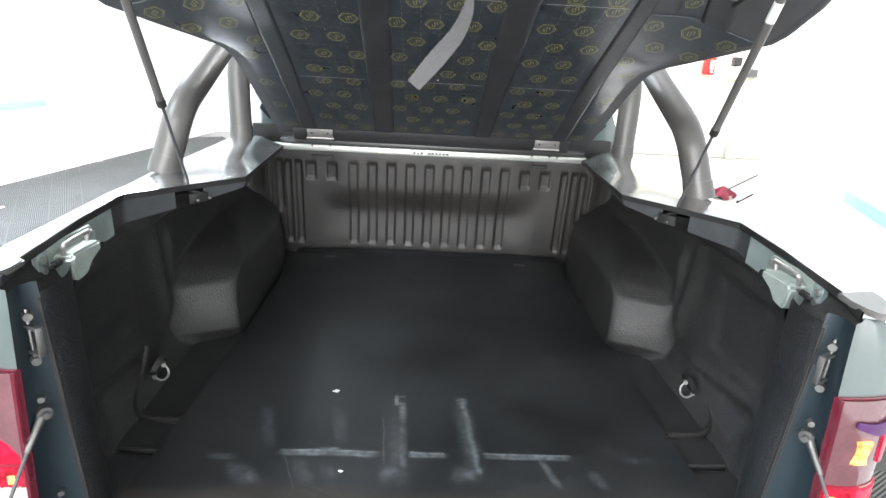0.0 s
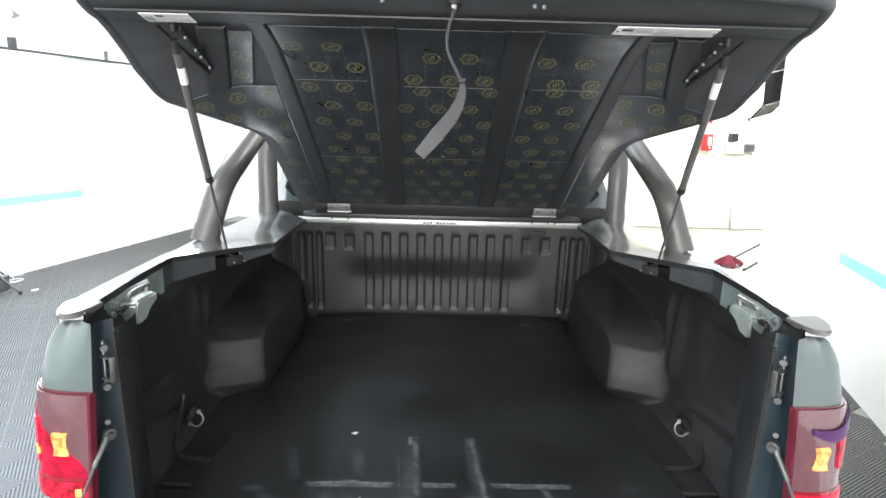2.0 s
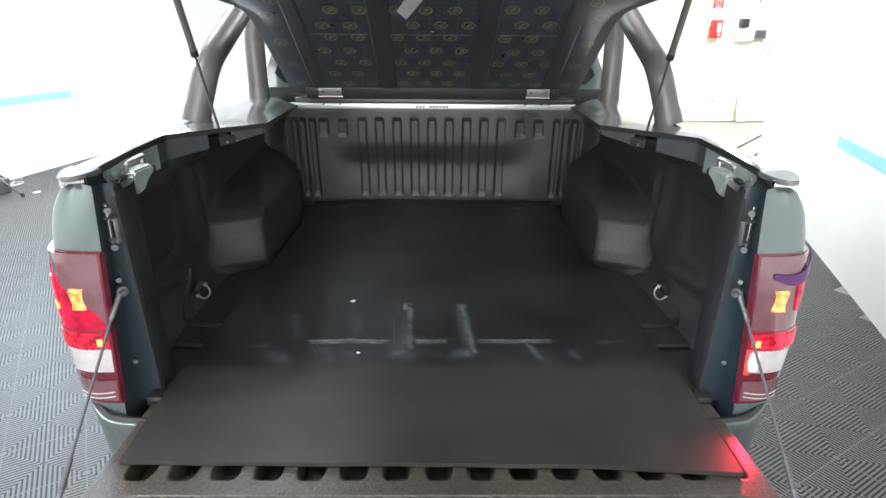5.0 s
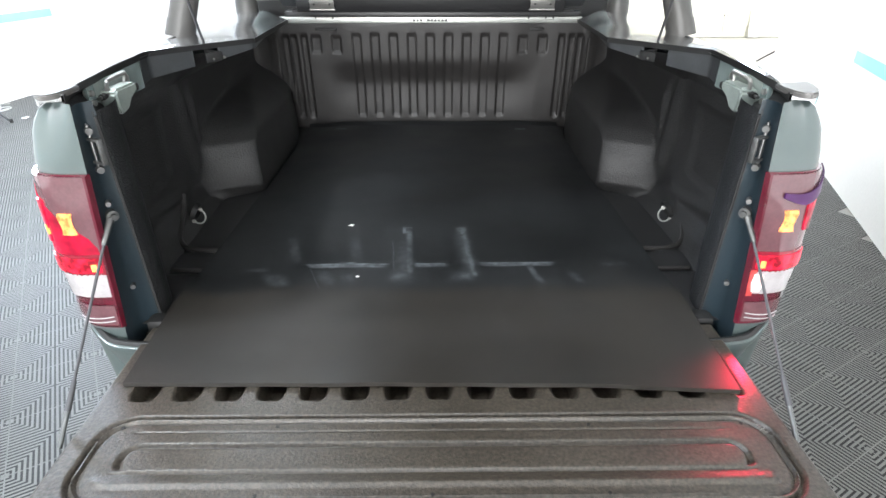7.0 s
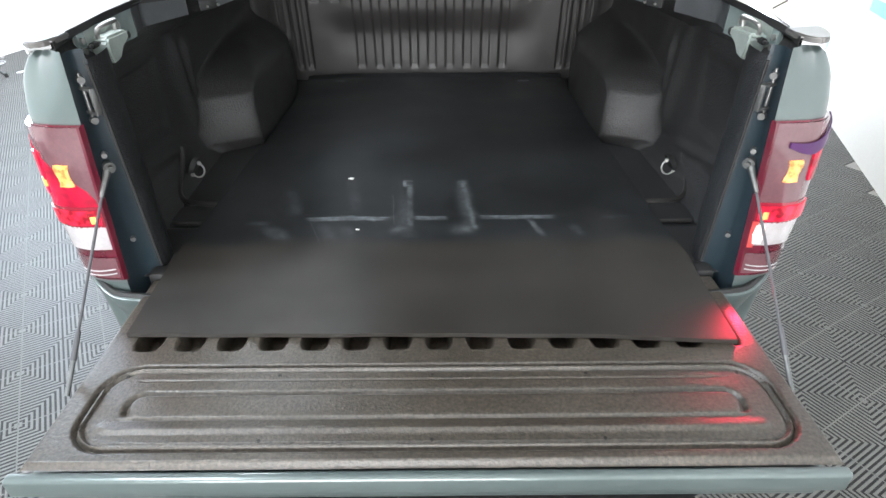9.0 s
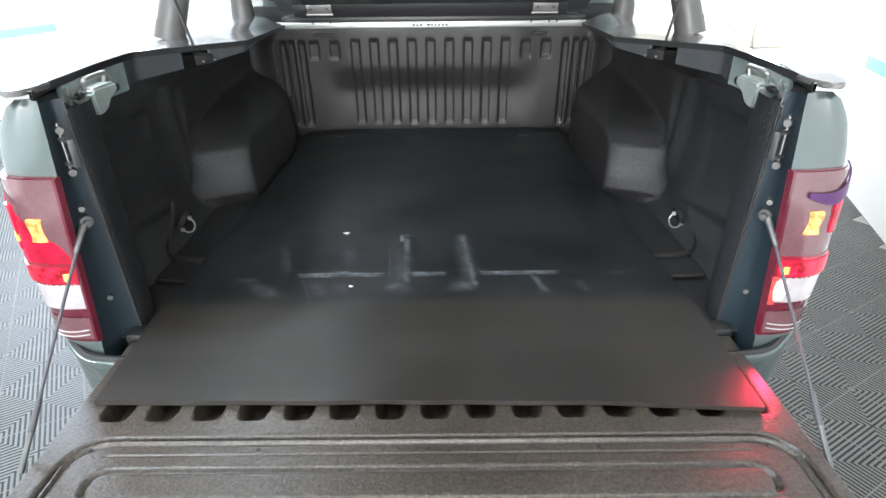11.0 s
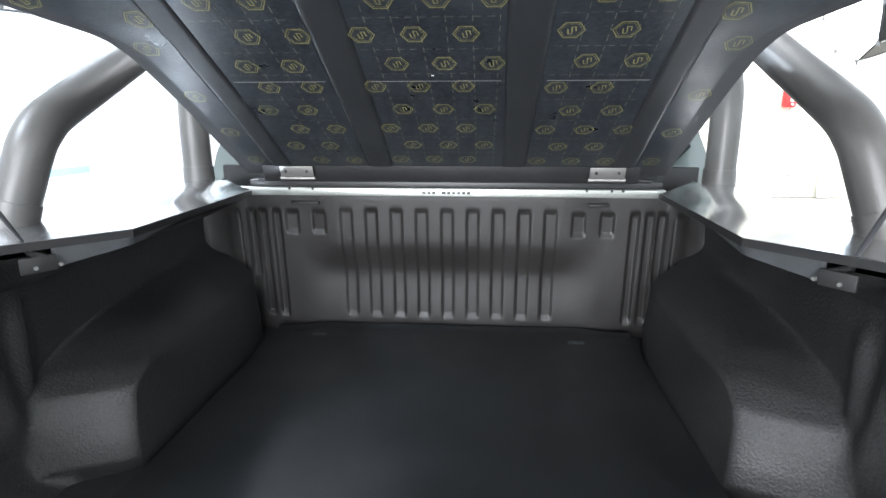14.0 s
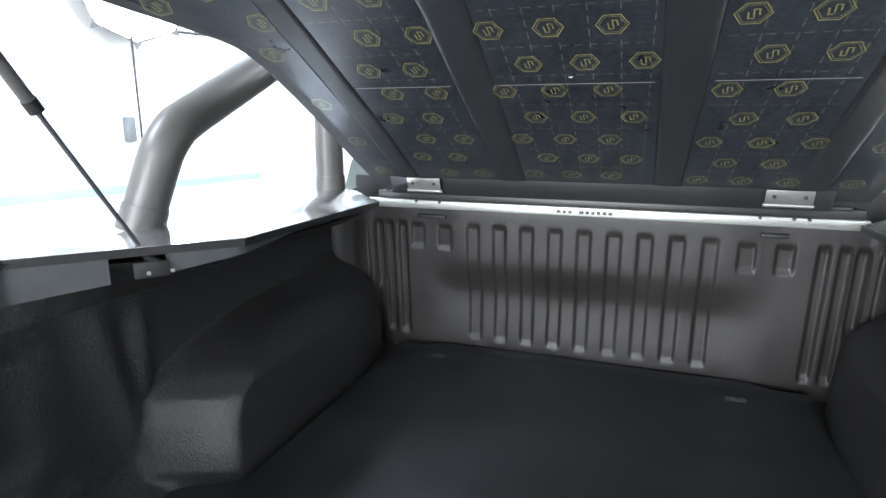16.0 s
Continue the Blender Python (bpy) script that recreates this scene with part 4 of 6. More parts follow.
tail_light(-1)
tail_light(1)
tail = bpy.data.lights.new("tail_light_lamp", "SPOT")
tail.energy, tail.color, tail.shadow_soft_size = 4.0, (1.0, 0.02, 0.06), 0.015
tail.spot_size, tail.spot_blend = radians(110), 0.9
new("tail_light_lamp", tail).matrix_world = look((0.756, -0.095, 0.800), (0.56, -0.50, 0.745))


def bumper():
    path = smooth_path([(0.912, 0.42, 0), (0.900, 0.20, 0), (0.888, 0.09, 0), (0.862, 0.008, 0), (0.815, -0.042, 0), (0.76, -0.066, 0), (0.62, -0.080, 0), (0.3, -0.095, 0), (0, -0.10, 0)], 5)
    plan = [(p.x, p.y) for p in path] + [(-p.x, p.y) for p in reversed(path[:-1])]
    prof = [(-0.016, 0.680), (-0.013, 0.711), (-0.008, 0.715), (-0.002, 0.712), (-0.001, 0.704), (-0.010, 0.680), (-0.024, 0.640), (-0.046, 0.58), (-0.070, 0.52), (-0.11, 0.44)]
    verts, seam, lip = [], [], []
    n = len(plan)
    for i, (x, y) in enumerate(plan):
        a, b = plan[max(i - 1, 0)], plan[min(i + 1, n - 1)]
        d = Vector((b[0] - a[0], b[1] - a[1])).normalized()
        nx, ny = -d.y, d.x
        if ny > 0 and abs(x) < 0.5:
            nx, ny = -nx, -ny
        if nx * x < 0 and abs(x) > 0.5:
            nx, ny = -nx, -ny
        rise = 0.030 * step(abs(x), 0.76, 0.87)
        for o, z in prof:
            verts.append((x + nx * o, y + ny * o, z + rise * step(z, 0.5, 0.7) + 0.026))
        seam.append((x - nx * 0.014, y - ny * 0.014, 0.742 + rise))
        lip.append((x - nx * 0.005, y - ny * 0.005, 0.7405 + rise))
    k = len(prof)
    faces = [(i * k + j, i * k + j + 1, (i + 1) * k + j + 1, (i + 1) * k + j) for i in range(n - 1) for j in range(k - 1)]
    link_mesh("bumper", verts, faces, M_PAINT, truck, "grey-green painted rear bumper with a rolled top lip")
    part("bumper_lip", tube(lip, 0.0020, 6), M_PAINT, truck, "thin rolled lip")
    # black tube stands in for the shade of the open gap
    part("bumper_seal", tube(seam, 0.009, 6), M_SEAL, truck, "black strip standing in for the dark gap")


bumper()

# ------------------------------------------------ tailgate
gate = tagged(new("tailgate"), "lowered tailgate with a textured grey-black moulded liner")
gate.parent, gate.location = truck, (0, 0, 0)
NOTCH = [-0.620 + 0.0905 * k for k in range(14)]


def ring_groove(x, y, cx, cy, hx, hy, r, w):
    """Distance profile of a rounded rectangle's outline: 1 on the line, 0 off it."""
    qx, qy = abs(x - cx) - hx + r, abs(y - cy) - hy + r
    d = math.hypot(max(qx, 0), max(qy, 0)) + min(max(qx, qy), 0) - r
    return math.exp(-(d / w) ** 2), d


def gate_z(x, y):
    z = GATE_Z
    # double groove round the field
    _, d = ring_groove(x, y, 0.006, -0.4115, 0.666, 0.103, 0.070, 0.004)
    z -= 0.011 * math.exp(-(d / 0.0042) ** 2) + 0.007 * math.exp(-((d + 0.0135) / 0.0038) ** 2)
    z += 0.0025 * math.exp(-((d + 0.0068) / 0.003) ** 2)
    if d < -0.015:
        z -= 0.003 * step(-d, 0.015, 0.022)
    # centre panel: groove round three sides, a thin line on the fourth
    _, d2 = ring_groove(x, y, 0.004, -0.4115, 0.592, 0.0315, 0.028, 0.005)
    if y > -0.437:
        z -= 0.009 * math.exp(-(d2 / 0.0055) ** 2) * step(y, -0.440, -0.425)
    z -= 0.004 * math.exp(-((y + 0.4430) / 0.0022) ** 2) * (1 - step(abs(x), 0.585, 0.60))
    z += 0.003 * step(-d2, -0.002, 0.008)
    # long fold behind the panel
    z += 0.0055 * step(y, -0.484, -0.470) * step(-d, 0.030, 0.045) * (1 - step(abs(x), 0.615, 0.632)) * (1 - step(y, -0.470, -0.445))
    z -= 0.0022 * math.exp(-((y + 0.345) / 0.0022) ** 2) * (1 - step(abs(x), 0.58, 0.60))
    # castellated drainage notches
    if -0.285 < y < -0.05:
        for c in NOTCH:
            dx = abs(x - c)
            if dx < 0.05:
                w = 0.013 + 0.005 * step(y, -0.268, -0.225)
                z -= 0.040 * (1 - step(dx, w, w + 0.014)) * step(y, -0.264, -0.232)
        if x > 0.60:
            z -= 0.014 * math.exp(-((x - 0.662 - 0.03 * (y + 0.13)) / 0.007) ** 2) * step(y, -0.262, -0.240)
    edge = max(abs(x) - 0.704, -y - 0.535)
    return z - 0.012 * step(edge, 0.0, 0.012)


def tailgate():
    xs = span(-0.716, 0.716, 420)
    ys = span(-0.547, -0.230, 190) + span(-0.228, 0.0, 30)
    verts, faces = sheet(lambda x, y: (x + 0.004 + 0.003 * step(-y, 0.05, 0.5), y, gate_z(x, y)), xs, ys)
    link_mesh("gate_liner", verts, faces, M_GATE, gate, "textured grey-black moulded liner", True, 60)
    part("gate_shell", box((0, -0.275, 0.672), (1.425, 0.530, 0.070), None, 0.012, 3), M_PAINT, gate, "grey-green painted outer skin")
    part("gate_edge", box((0, -0.557, 0.712), (1.462, 0.022, 0.046), None, 0.008, 3), M_PAINT, gate, "grey-green painted top edge")
    for y in (-0.333, -0.494):
        for x in (-0.615, -0.307, 0.005, 0.318, 0.627):
            part("screw", rod((x, y, GATE_Z - 0.006), (x, y, gate_z(x, y) + 0.0012), 0.0042, 0.0036, 8), M_SEAL, gate)
    part("hinge_strip", box((0, 0.004, 0.728), (1.30, 0.05, 0.03), None, 0.008), M_SEAL, gate)


tailgate()


def gate_cable(sign):
    t = tagged(new("stay_cable"), "black tailgate stay cable with zinc ends")
    t.parent = truck
    a, b = Vector((sign * 0.724, 0.006, 1.060)), Vector((sign * 0.727, -0.368, 0.728))
    d = (b - a).normalized()
    bm = bmesh.new()
    add_rod(bm, a + Vector((sign * 0.006, 0.006, 0)), a - Vector((sign * 0.012, 0.012, 0)), 0.013, 0.013, 16)
    part("eyelet", bm, M_STEEL, t)
    part("stud", rod(a - Vector((sign * 0.010, 0.010, 0)), a - Vector((sign * 0.018, 0.018, 0)), 0.007, 0.006, 10), M_STEEL, t)
    part("upper_ferrule", rod(a + d * 0.008 - Vector((sign * 0.005, 0.008, 0)), a + d * 0.075, 0.0085, 0.005, 12), M_STEEL, t)
    part("cable", rod(a + d * 0.07, b - d * 0.08, 0.0032, None, 8), M_DARKGREY, t)
    part("sleeve", rod(b - d * 0.13, b - d * 0.07, 0.0055, 0.0065, 10), M_DARKGREY, t)
    part("lower_ferrule", rod(b - d * 0.075, b, 0.0050, 0.0055, 10), M_FERRULE, t)


gate_cable(-1)
gate_cable(1)

# ------------------------------------------------ rails round the tub's mouth
INNER = [(0.735, -0.012, 1.332), (0.762, 0.075, 1.332), (0.800, 0.32, 1.330), (0.828, 0.565, 1.326), (0.710, 0.735, 1.322), (0.605, 0.880, 1.318), (0.640, 1.25, 1.306), (0.672, 1.640, 1.296)]


def inner_edge(t):
    k = t * (len(INNER) - 1)
    i = min(int(k), len(INNER) - 2)
    return Vector(INNER[i]).lerp(Vector(INNER[i + 1]), k - i)


def outer_x(y):
    return lerp_table(y, ((-0.03, 0.772), (0.0, 0.802), (0.04, 0.822), (0.12, 0.838), (0.4, 0.856), (0.85, 0.886), (1.7, 0.892)))


def rails(sign):
    ts = span(0, 1, 56)

    def top(t, w):
        p = inner_edge(t)
        o = outer_x(p.y)
        x = p.x + (o - p.x) * w
        return (sign * x, p.y, p.z + (1.328 - p.z) * step(w, 0.0, 0.5) + 0.003 * math.sin(math.pi * w) - 0.006 * step(w, 0.9, 1.0))
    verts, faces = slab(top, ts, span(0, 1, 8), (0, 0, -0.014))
    link_mesh("rail_cap", verts, faces if sign > 0 else [tuple(reversed(q)) for q in faces], M_RAIL, truck, "polished rail cap and fairing plate, wall sheen put into its colour", True, 30)

    bm = prism([(sign * x, y) for x, y in ((0.740, 0.060), (0.738, 0.02), (0.740, -0.016), (0.748, -0.032), (0.764, -0.040), (0.782, -0.030), (0.798, 0.000), (0.812, 0.040), (0.820, 0.075))], 1.325, 1.3370)
    bmesh.ops.bevel(bm, geom=list(bm.edges), offset=0.003, segments=2, affect="EDGES")
    part("rail_end_cap", bm, M_CAP, truck, "smooth grey plastic rail end cap")

    def lip(t, v):
        p = inner_edge(t)
        return (sign * (p.x - 0.001), p.y, p.z - 0.001 - 0.016 * v)
    verts, faces = slab(lip, ts, span(0, 1, 2), (sign * 0.006, 0, 0))
    link_mesh("rail_lip", verts, faces, M_SEAL, truck, "black rubber edge")

    def flange(y0, y1, name, mat, label, h0, h1):
        t0, t1 = t_of(y0), t_of(y1)

        def f(t, v):
            p = inner_edge(t)
            h = h0 + (h1 - h0) * (t - t0) / (t1 - t0)
            return (sign * (p.x + 0.004), p.y, p.z - 0.014 - h * v)
        verts, faces = slab(f, span(t0, t1, 16), span(0, 1, 2), (sign * 0.008, 0, 0))
        link_mesh(name, verts, faces, mat, truck, label)
    flange(0.14, 0.500, "rail_flange", M_FLANGE, "rail flange in body paint, lightened for oblique light", 0.070, 0.078)
    flange(0.505, 0.690, "flange_plate", M_DULL, "dull grey plate, darkened for what it reflects", 0.070, 0.050)
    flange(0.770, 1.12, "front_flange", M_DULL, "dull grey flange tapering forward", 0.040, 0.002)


def t_of(y):
    ts = span(0, 1, 400)
    return min(ts, key=lambda t: abs(inner_edge(t).y - y))


rails(-1)
rails(1)

# liner shelf closing the tub wall to the rail
for sign in (-1, 1):
    ts = span(0.02, 1, 56)

    def shelf(t, v, sign=sign):
        p = inner_edge(t)
        x0, z0 = p.x + 0.022, p.z - 0.030
        y = min(p.y, 1.70)
        x1, z1 = side_x(max(y, 0.07), 1.20), 1.205
        return (sign * (x0 + (x1 - x0) * v), p.y, z0 + (z1 - z0) * v)
    verts, faces = sheet(shelf, ts, span(0, 1, 6))
    link_mesh("liner_shoulder", verts, faces if sign < 0 else [tuple(reversed(q)) for q in faces], M_SIDE, truck, "black liner shoulder under the rail", True, 60)

# front bar over the fluted wall
part("front_bar", box((-0.016, 1.668, 1.289), (1.424, 0.030, 0.027), None, 0.003), M_ALU, truck, "pale brushed aluminium cross bar")
bm = bmesh.new()
for k, w in enumerate((0.016, 0.014, 0.014, 0.0, 0.018, 0.015, 0.013, 0.013, 0.015, 0.015)):
    if w:
        add_box(bm, (-0.088 + 0.0165 * k, 1.6522, 1.289), (w * 0.82, 0.0012, 0.010))
part("bar_marking", bm, M_INK, truck, "dark maker's mark drawn as plain bars", False)
for x in (-0.545, -0.465, 0.445, 0.525, 0.56):
    part("rivet", rod((x, 1.655, 1.299), (x, 1.649, 1.299), 0.005, 0.004, 8), M_SEAL, truck)
part("hinge_rail", box((0.0, 1.700, 1.314), (1.38, 0.055, 0.026), None, 0.005), M_BLACK, truck, "black hinge rail")
part("hinge_channel", box((0.0, 1.672, 1.330), (1.31, 0.018, 0.010), None, 0.003), M_BLACK, truck)

# ------------------------------------------------ cab and underbody, mostly hidden by the lid
def cab():
    prof = [(1.00, 0.93), (1.20, 0.925), (1.32, 0.905), (1.40, 0.885), (1.60, 0.815), (1.76, 0.735), (1.82, 0.66), (1.845, 0.52)]
    verts, faces = [], []
    stations = ((1.84, 1.0, 0.0), (1.87, 1.0, 0.02), (2.4, 1.02, 0.06), (3.1, 1.02, 0.06), (3.5, 0.99, 0.0))
    pts = [(w, z) for z, w in prof] + [(-w, z) for z, w in reversed(prof)]
    for y, f, lift in stations:
        for w, z in pts:
            rake = 0.12 * step(z, 1.3, 1.85) * (1 if y < 2 else -2.6 if y > 3.3 else 0)
            verts.append((w * f, y + rake, z + lift * step(z, 1.6, 1.85) - (0.0)))
    k = len(pts)
    for i in range(len(stations) - 1):
        for j in range(k - 1):
            faces.append((i * k + j, i * k + j + 1, (i + 1) * k + j + 1, (i + 1) * k + j))
    faces.append(tuple(range(k)))
    faces.append(tuple(reversed(range((len(stations) - 1) * k, len(stations) * k))))
    link_mesh("cab_shell", verts, faces, M_PAINT, truck, "grey-green painted cab", True, 50)
    bm = bmesh.new()
    v = [bm.verts.new(q) for q in ((-0.78, 1.836, 1.385), (0.78, 1.836, 1.385), (0.825, 1.842, 1.43), (0.67, 1.930, 1.74), (-0.67, 1.930, 1.74), (-0.825, 1.842, 1.43))]
    bm.faces.new(v)
    bmesh.ops.solidify(bm, geom=list(bm.faces), thickness=0.012)
    part("rear_window", bm, M_GLASS, truck, "dark tinted rear window", False)
    part("cab_back_trim", box((0, 1.845, 1.30), (1.72, 0.02, 0.12), None, 0.006), M_SEAL, truck)
    for s in (-1, 1):
        bm = bmesh.new()
        v = [bm.verts.new((s * x, y, z)) for x, y, z in ((0.905, 1.98, 1.38), (0.905, 3.0, 1.38), (0.79, 2.85, 1.72), (0.79, 2.08, 1.72))]
        bm.faces.new(v)
        bmesh.ops.solidify(bm, geom=list(bm.faces), thickness=0.01)
        part("side_window", bm, M_GLASS, truck, "dark side glass", False)
        m = tagged(new("door_mirror"), "grey door mirror")
        m.parent, m.location = truck, (s * 1.03, 3.15, 1.42)
        part("housing", box((0, 0, 0), (0.20, 0.10, 0.17), None, 0.04, 3), M_PAINT, m)
        part("mirror_glass", box((0, -0.051, 0), (0.16, 0.004, 0.13), None, 0.001), M_GLASS, m, "", False)
        part("mirror_arm", rod((-s * 0.15, 0, -0.05), (0, 0, -0.04), 0.025, None, 10), M_BLACK, m)


cab()


def bonnet_and_sill():
    def f(x, y):
        w = 0.92 - 0.05 * step(y, 4.1, 4.5)
        z = 1.20 - 0.05 * step(y, 3.5, 4.4) - 0.30 * step(y, 4.30, 4.48)
        return (x * w, y, z - 0.06 * abs(x) ** 4)
    verts, faces = slab(f, span(-1, 1, 20), span(3.40, 4.48, 20), (0, 0, -0.08))
    link_mesh("bonnet", verts, faces, M_PAINT, truck, "grey-green bonnet")
    part("lower_body", box((0, 3.16, 0.76), (1.80, 2.55, 0.50), None, 0.06, 3), M_PAINT, truck, "grey-green lower body")
    part("chassis", box((0, 1.6, 0.55), (1.0, 4.6, 0.16), None, 0.02), M_SEAL, truck, "black chassis")
    part("tub_underside", box((0, 0.9, 0.70), (1.60, 1.75, 0.03), None, 0.006), M_SEAL, truck)


bonnet_and_sill()


def wheel(x, y):
    w = tagged(new("wheel"), "black tyre on a silver alloy wheel")
    w.parent, w.location = truck, (x, y, 0.37)
    bm = bmesh.new()
    n = 40
    prof = [(0.25, -0.11), (0.33, -0.125), (0.362, -0.10), (0.37, -0.05), (0.37, 0.05), (0.362, 0.10), (0.33, 0.125), (0.25, 0.11)]
    rings = [[bm.verts.new((o, r * math.cos(a), r * math.sin(a))) for r, o in prof] for a in [2 * math.pi * k / n for k in range(n)]]
    for i in range(n):
        for j in range(len(prof)):
            a, b = rings[i], rings[(i + 1) % n]
            bm.faces.new((a[j], a[(j + 1) % len(prof)], b[(j + 1) % len(prof)], b[j]))
    part("tyre", bm, M_TYRE, w)
    bm = bmesh.new()
    s = 1 if x > 0 else -1
    add_rod(bm, (s * 0.02, 0, 0), (s * 0.09, 0, 0), 0.06, 0.05, 16)
    for k in range(5):
        a = 2 * math.pi * k / 5
        add_box(bm, (s * 0.07, 0.15 * math.cos(a), 0.15 * math.sin(a)), (0.03, 0.22, 0.06), Matrix.Rotation(a, 3, "X"), 0.008)
    part("rim", bm, M_ALU, w)
    bm = bmesh.new()
    bmesh.ops.create_cone(bm, cap_ends=True, segments=32, radius1=0.252, radius2=0.252, depth=0.05, matrix=Matrix.Rotation(math.pi / 2, 4, "Y"))
    part("brake_disc", bm, M_DARKGREY, w)


for x in (-0.80, 0.80):
    for y in (1.28, 3.98):
        wheel(x, y)

# ------------------------------------------------ rubber mat on the tub floor
mat_thing = thing("rubber_mat", "black rubber floor mat with chalky scuffs, lightened where it hangs onto the tailgate", "mat", (0, 0, 0))


def mat_half(y, sign):
    h = lerp_table(y, ((-0.215, 0.662), (-0.10, 0.668), (0.06, 0.668), (0.20, 0.655), (0.42, 0.645), (0.74, 0.640), (0.84, 0.628), (1.0, 0.626), (1.742, 0.630)))
    return h + 0.004 * noise.noise((y * 6, sign, 0)) + (0.006 if sign < 0 else 0)


def mat_top(u, y):
    h = mat_half(y, 1 if u > 0 else -1)
    x = u * h
    if y < 0:
        wob = 0.010 * noise.noise((x * 2.2, 3.1, 0)) + 0.004 * noise.noise((x * 7.0, 1.1, 0)) - 0.010 * abs(u) ** 3
        yy = y + (wob - 0.012 - 0.014 * u) * step(-y, 0.1, 0.215)
    else:
        corner = step(abs(x), 0.46, 0.56) * 0.035 * step(y, 1.6, 1.742)
        yy = y - corner
    z = MAT_Z - 0.008 * (1 - step(y, 0.02, 0.14)) - 0.008 * (1 - step(y, -0.10, 0.04))
    z += 0.0025 * noise.noise((x * 2.5, y * 2.5, 1.3)) + 0.004 * step(-y, 0.15, 0.215) * noise.noise((x * 4, 7.7, 0))
    z += 0.010 * step(y, 1.712, 1.742)
    # ribs of the floor printing through
    for c in (-0.082, 0.100):
        z += 0.003 * math.exp(-((x - c) / 0.02) ** 2) * step(y, 0.12, 0.2) * (1 - step(y, 0.47, 0.52))
    z += 0.002 * math.exp(-((y - 0.265) / 0.012) ** 2) * (1 - step(abs(x), 0.36, 0.42))
    return (x, yy, z)


verts, faces = slab(mat_top, span(-1, 1, 110), span(-0.215, 1.742, 150), (0, 0, -0.011))
link_mesh("mat_sheet", verts, [tuple(reversed(q)) for q in faces], M_MAT, mat_thing, "", True, 50)


def fleck(x, y, r, seed):
    bm = bmesh.new()
    rng = random.Random(seed)
    vs = [bm.verts.new((x + r * (0.5 + rng.random()) * math.cos(a), y + r * (0.4 + 0.6 * rng.random()) * math.sin(a), MAT_Z + 0.003)) for a in [2 * math.pi * k / 9 for k in range(9)]]
    f = bm.faces.new(vs)
    ext = bmesh.ops.extrude_face_region(bm, geom=[f])
    bmesh.ops.translate(bm, vec=(0, 0, 0.002), verts=[g for g in ext["geom"] if isinstance(g, bmesh.types.BMVert)])
    tagged(part("paper_scrap", bm, M_WHITELABEL, None, "", False), "tiny pale scrap lying on the rubber mat", "scrap", "scraps")


fleck(-0.267, 0.518, 0.009, 1)
fleck(-0.209, 0.190, 0.0045, 2)

# ------------------------------------------------ sports bar
sports_bar = thing("sports_bar", "dark grey powder-coated tubular sports bar on the tub rails", "sports bar", (0, 1.2, 1.33))
O = Vector((0, -1.2, -1.33))
for s in (-1, 1):
    base, bend = Vector((s * 0.845, 0.852, 1.326)), Vector((s * 0.794, 0.900, 1.525))
    top = Vector((s * 0.760, 1.630, 1.880))
    d0, d1 = (bend - base).normalized(), (top - bend).normalized()
    leg = [base, base + d0 * 0.08] + smooth_path([bend - d0 * 0.075, bend - d0 * 0.035 + d1 * 0.006, bend + d1 * 0.035 - d0 * 0.006, bend + d1 * 0.085], 5) + [bend + d1 * 0.3, top]
    part("rear_leg", tube([p + O for p in leg], 0.0435, 24), M_BAR, sports_bar, "bent rear leg")
    part("leg_foot", rod(base + O - Vector((0, 0, 0.004)), base + O + d0 * 0.052, 0.0480, 0.0460, 24), M_BAR, sports_bar)
    pb = Vector((s * 0.850, 1.640, 1.322))
    post = smooth_path([pb, pb + Vector((0, 0, 0.20)), Vector((s * 0.846, 1.652, 1.64)), Vector((s * 0.808, 1.665, 1.79)), Vector((s * 0.69, 1.675, 1.92)), Vector((s * 0.47, 1.675, 1.95)), Vector((0, 1.675, 1.955))], 6)
    part("main_post", tube([p + O for p in post], 0.0455, 24), M_BAR, sports_bar, "upright main hoop")
    part("post_foot", rod(pb + O, pb + O + Vector((0, 0, 0.052)), 0.0500, 0.0480, 24), M_BAR, sports_bar)

# ------------------------------------------------ the hard lid
lid = thing("hard_lid", "raised black hard tonneau lid lined with printed sound-deadening sheet", "tonneau lid", (0, 1.650, 1.335))
LO = Vector((0, -1.650, -1.335))
HALF = ((0.060, 0.700), (0.085, 0.752), (0.12, 0.777), (0.20, 0.795), (0.40, 0.822), (0.56, 0.836), (0.60, 0.828), (0.66, 0.790), (0.78, 0.722), (0.88, 0.672), (0.94, 0.656), (0.99, 0.650), (1.10, 0.654), (1.25, 0.664), (1.62, 0.682))


def lid_half(y):
    return lerp_table(y, HALF)


def lid_mid(y):
    """Height of the lid's underside along its middle."""
    return lerp_table(y, ((0.06, 1.992), (0.10, 1.990), (0.17, 1.966), (0.21, 1.958), (0.30, 1.950), (0.40, 1.928), (0.50, 1.888), (0.88, 1.714), (1.018, 1.648), (1.635, 1.350), (1.66, 1.336)))


def lid_z(x, y):
    w = lid_half(y)
    r = abs(x) / w
    drop = lerp_table(y, ((0.06, 0.010), (0.24, 0.008), (0.45, 0.055), (0.60, 0.055), (0.75, 0.030), (0.92, 0.0), (1.62, 0.0)))
    return lid_mid(y) - drop * step(r, 0.70, 1.0)


def on_lid(x, y, below=0.0):
    return Vector((x, y, lid_z(x, y) - below)) + LO


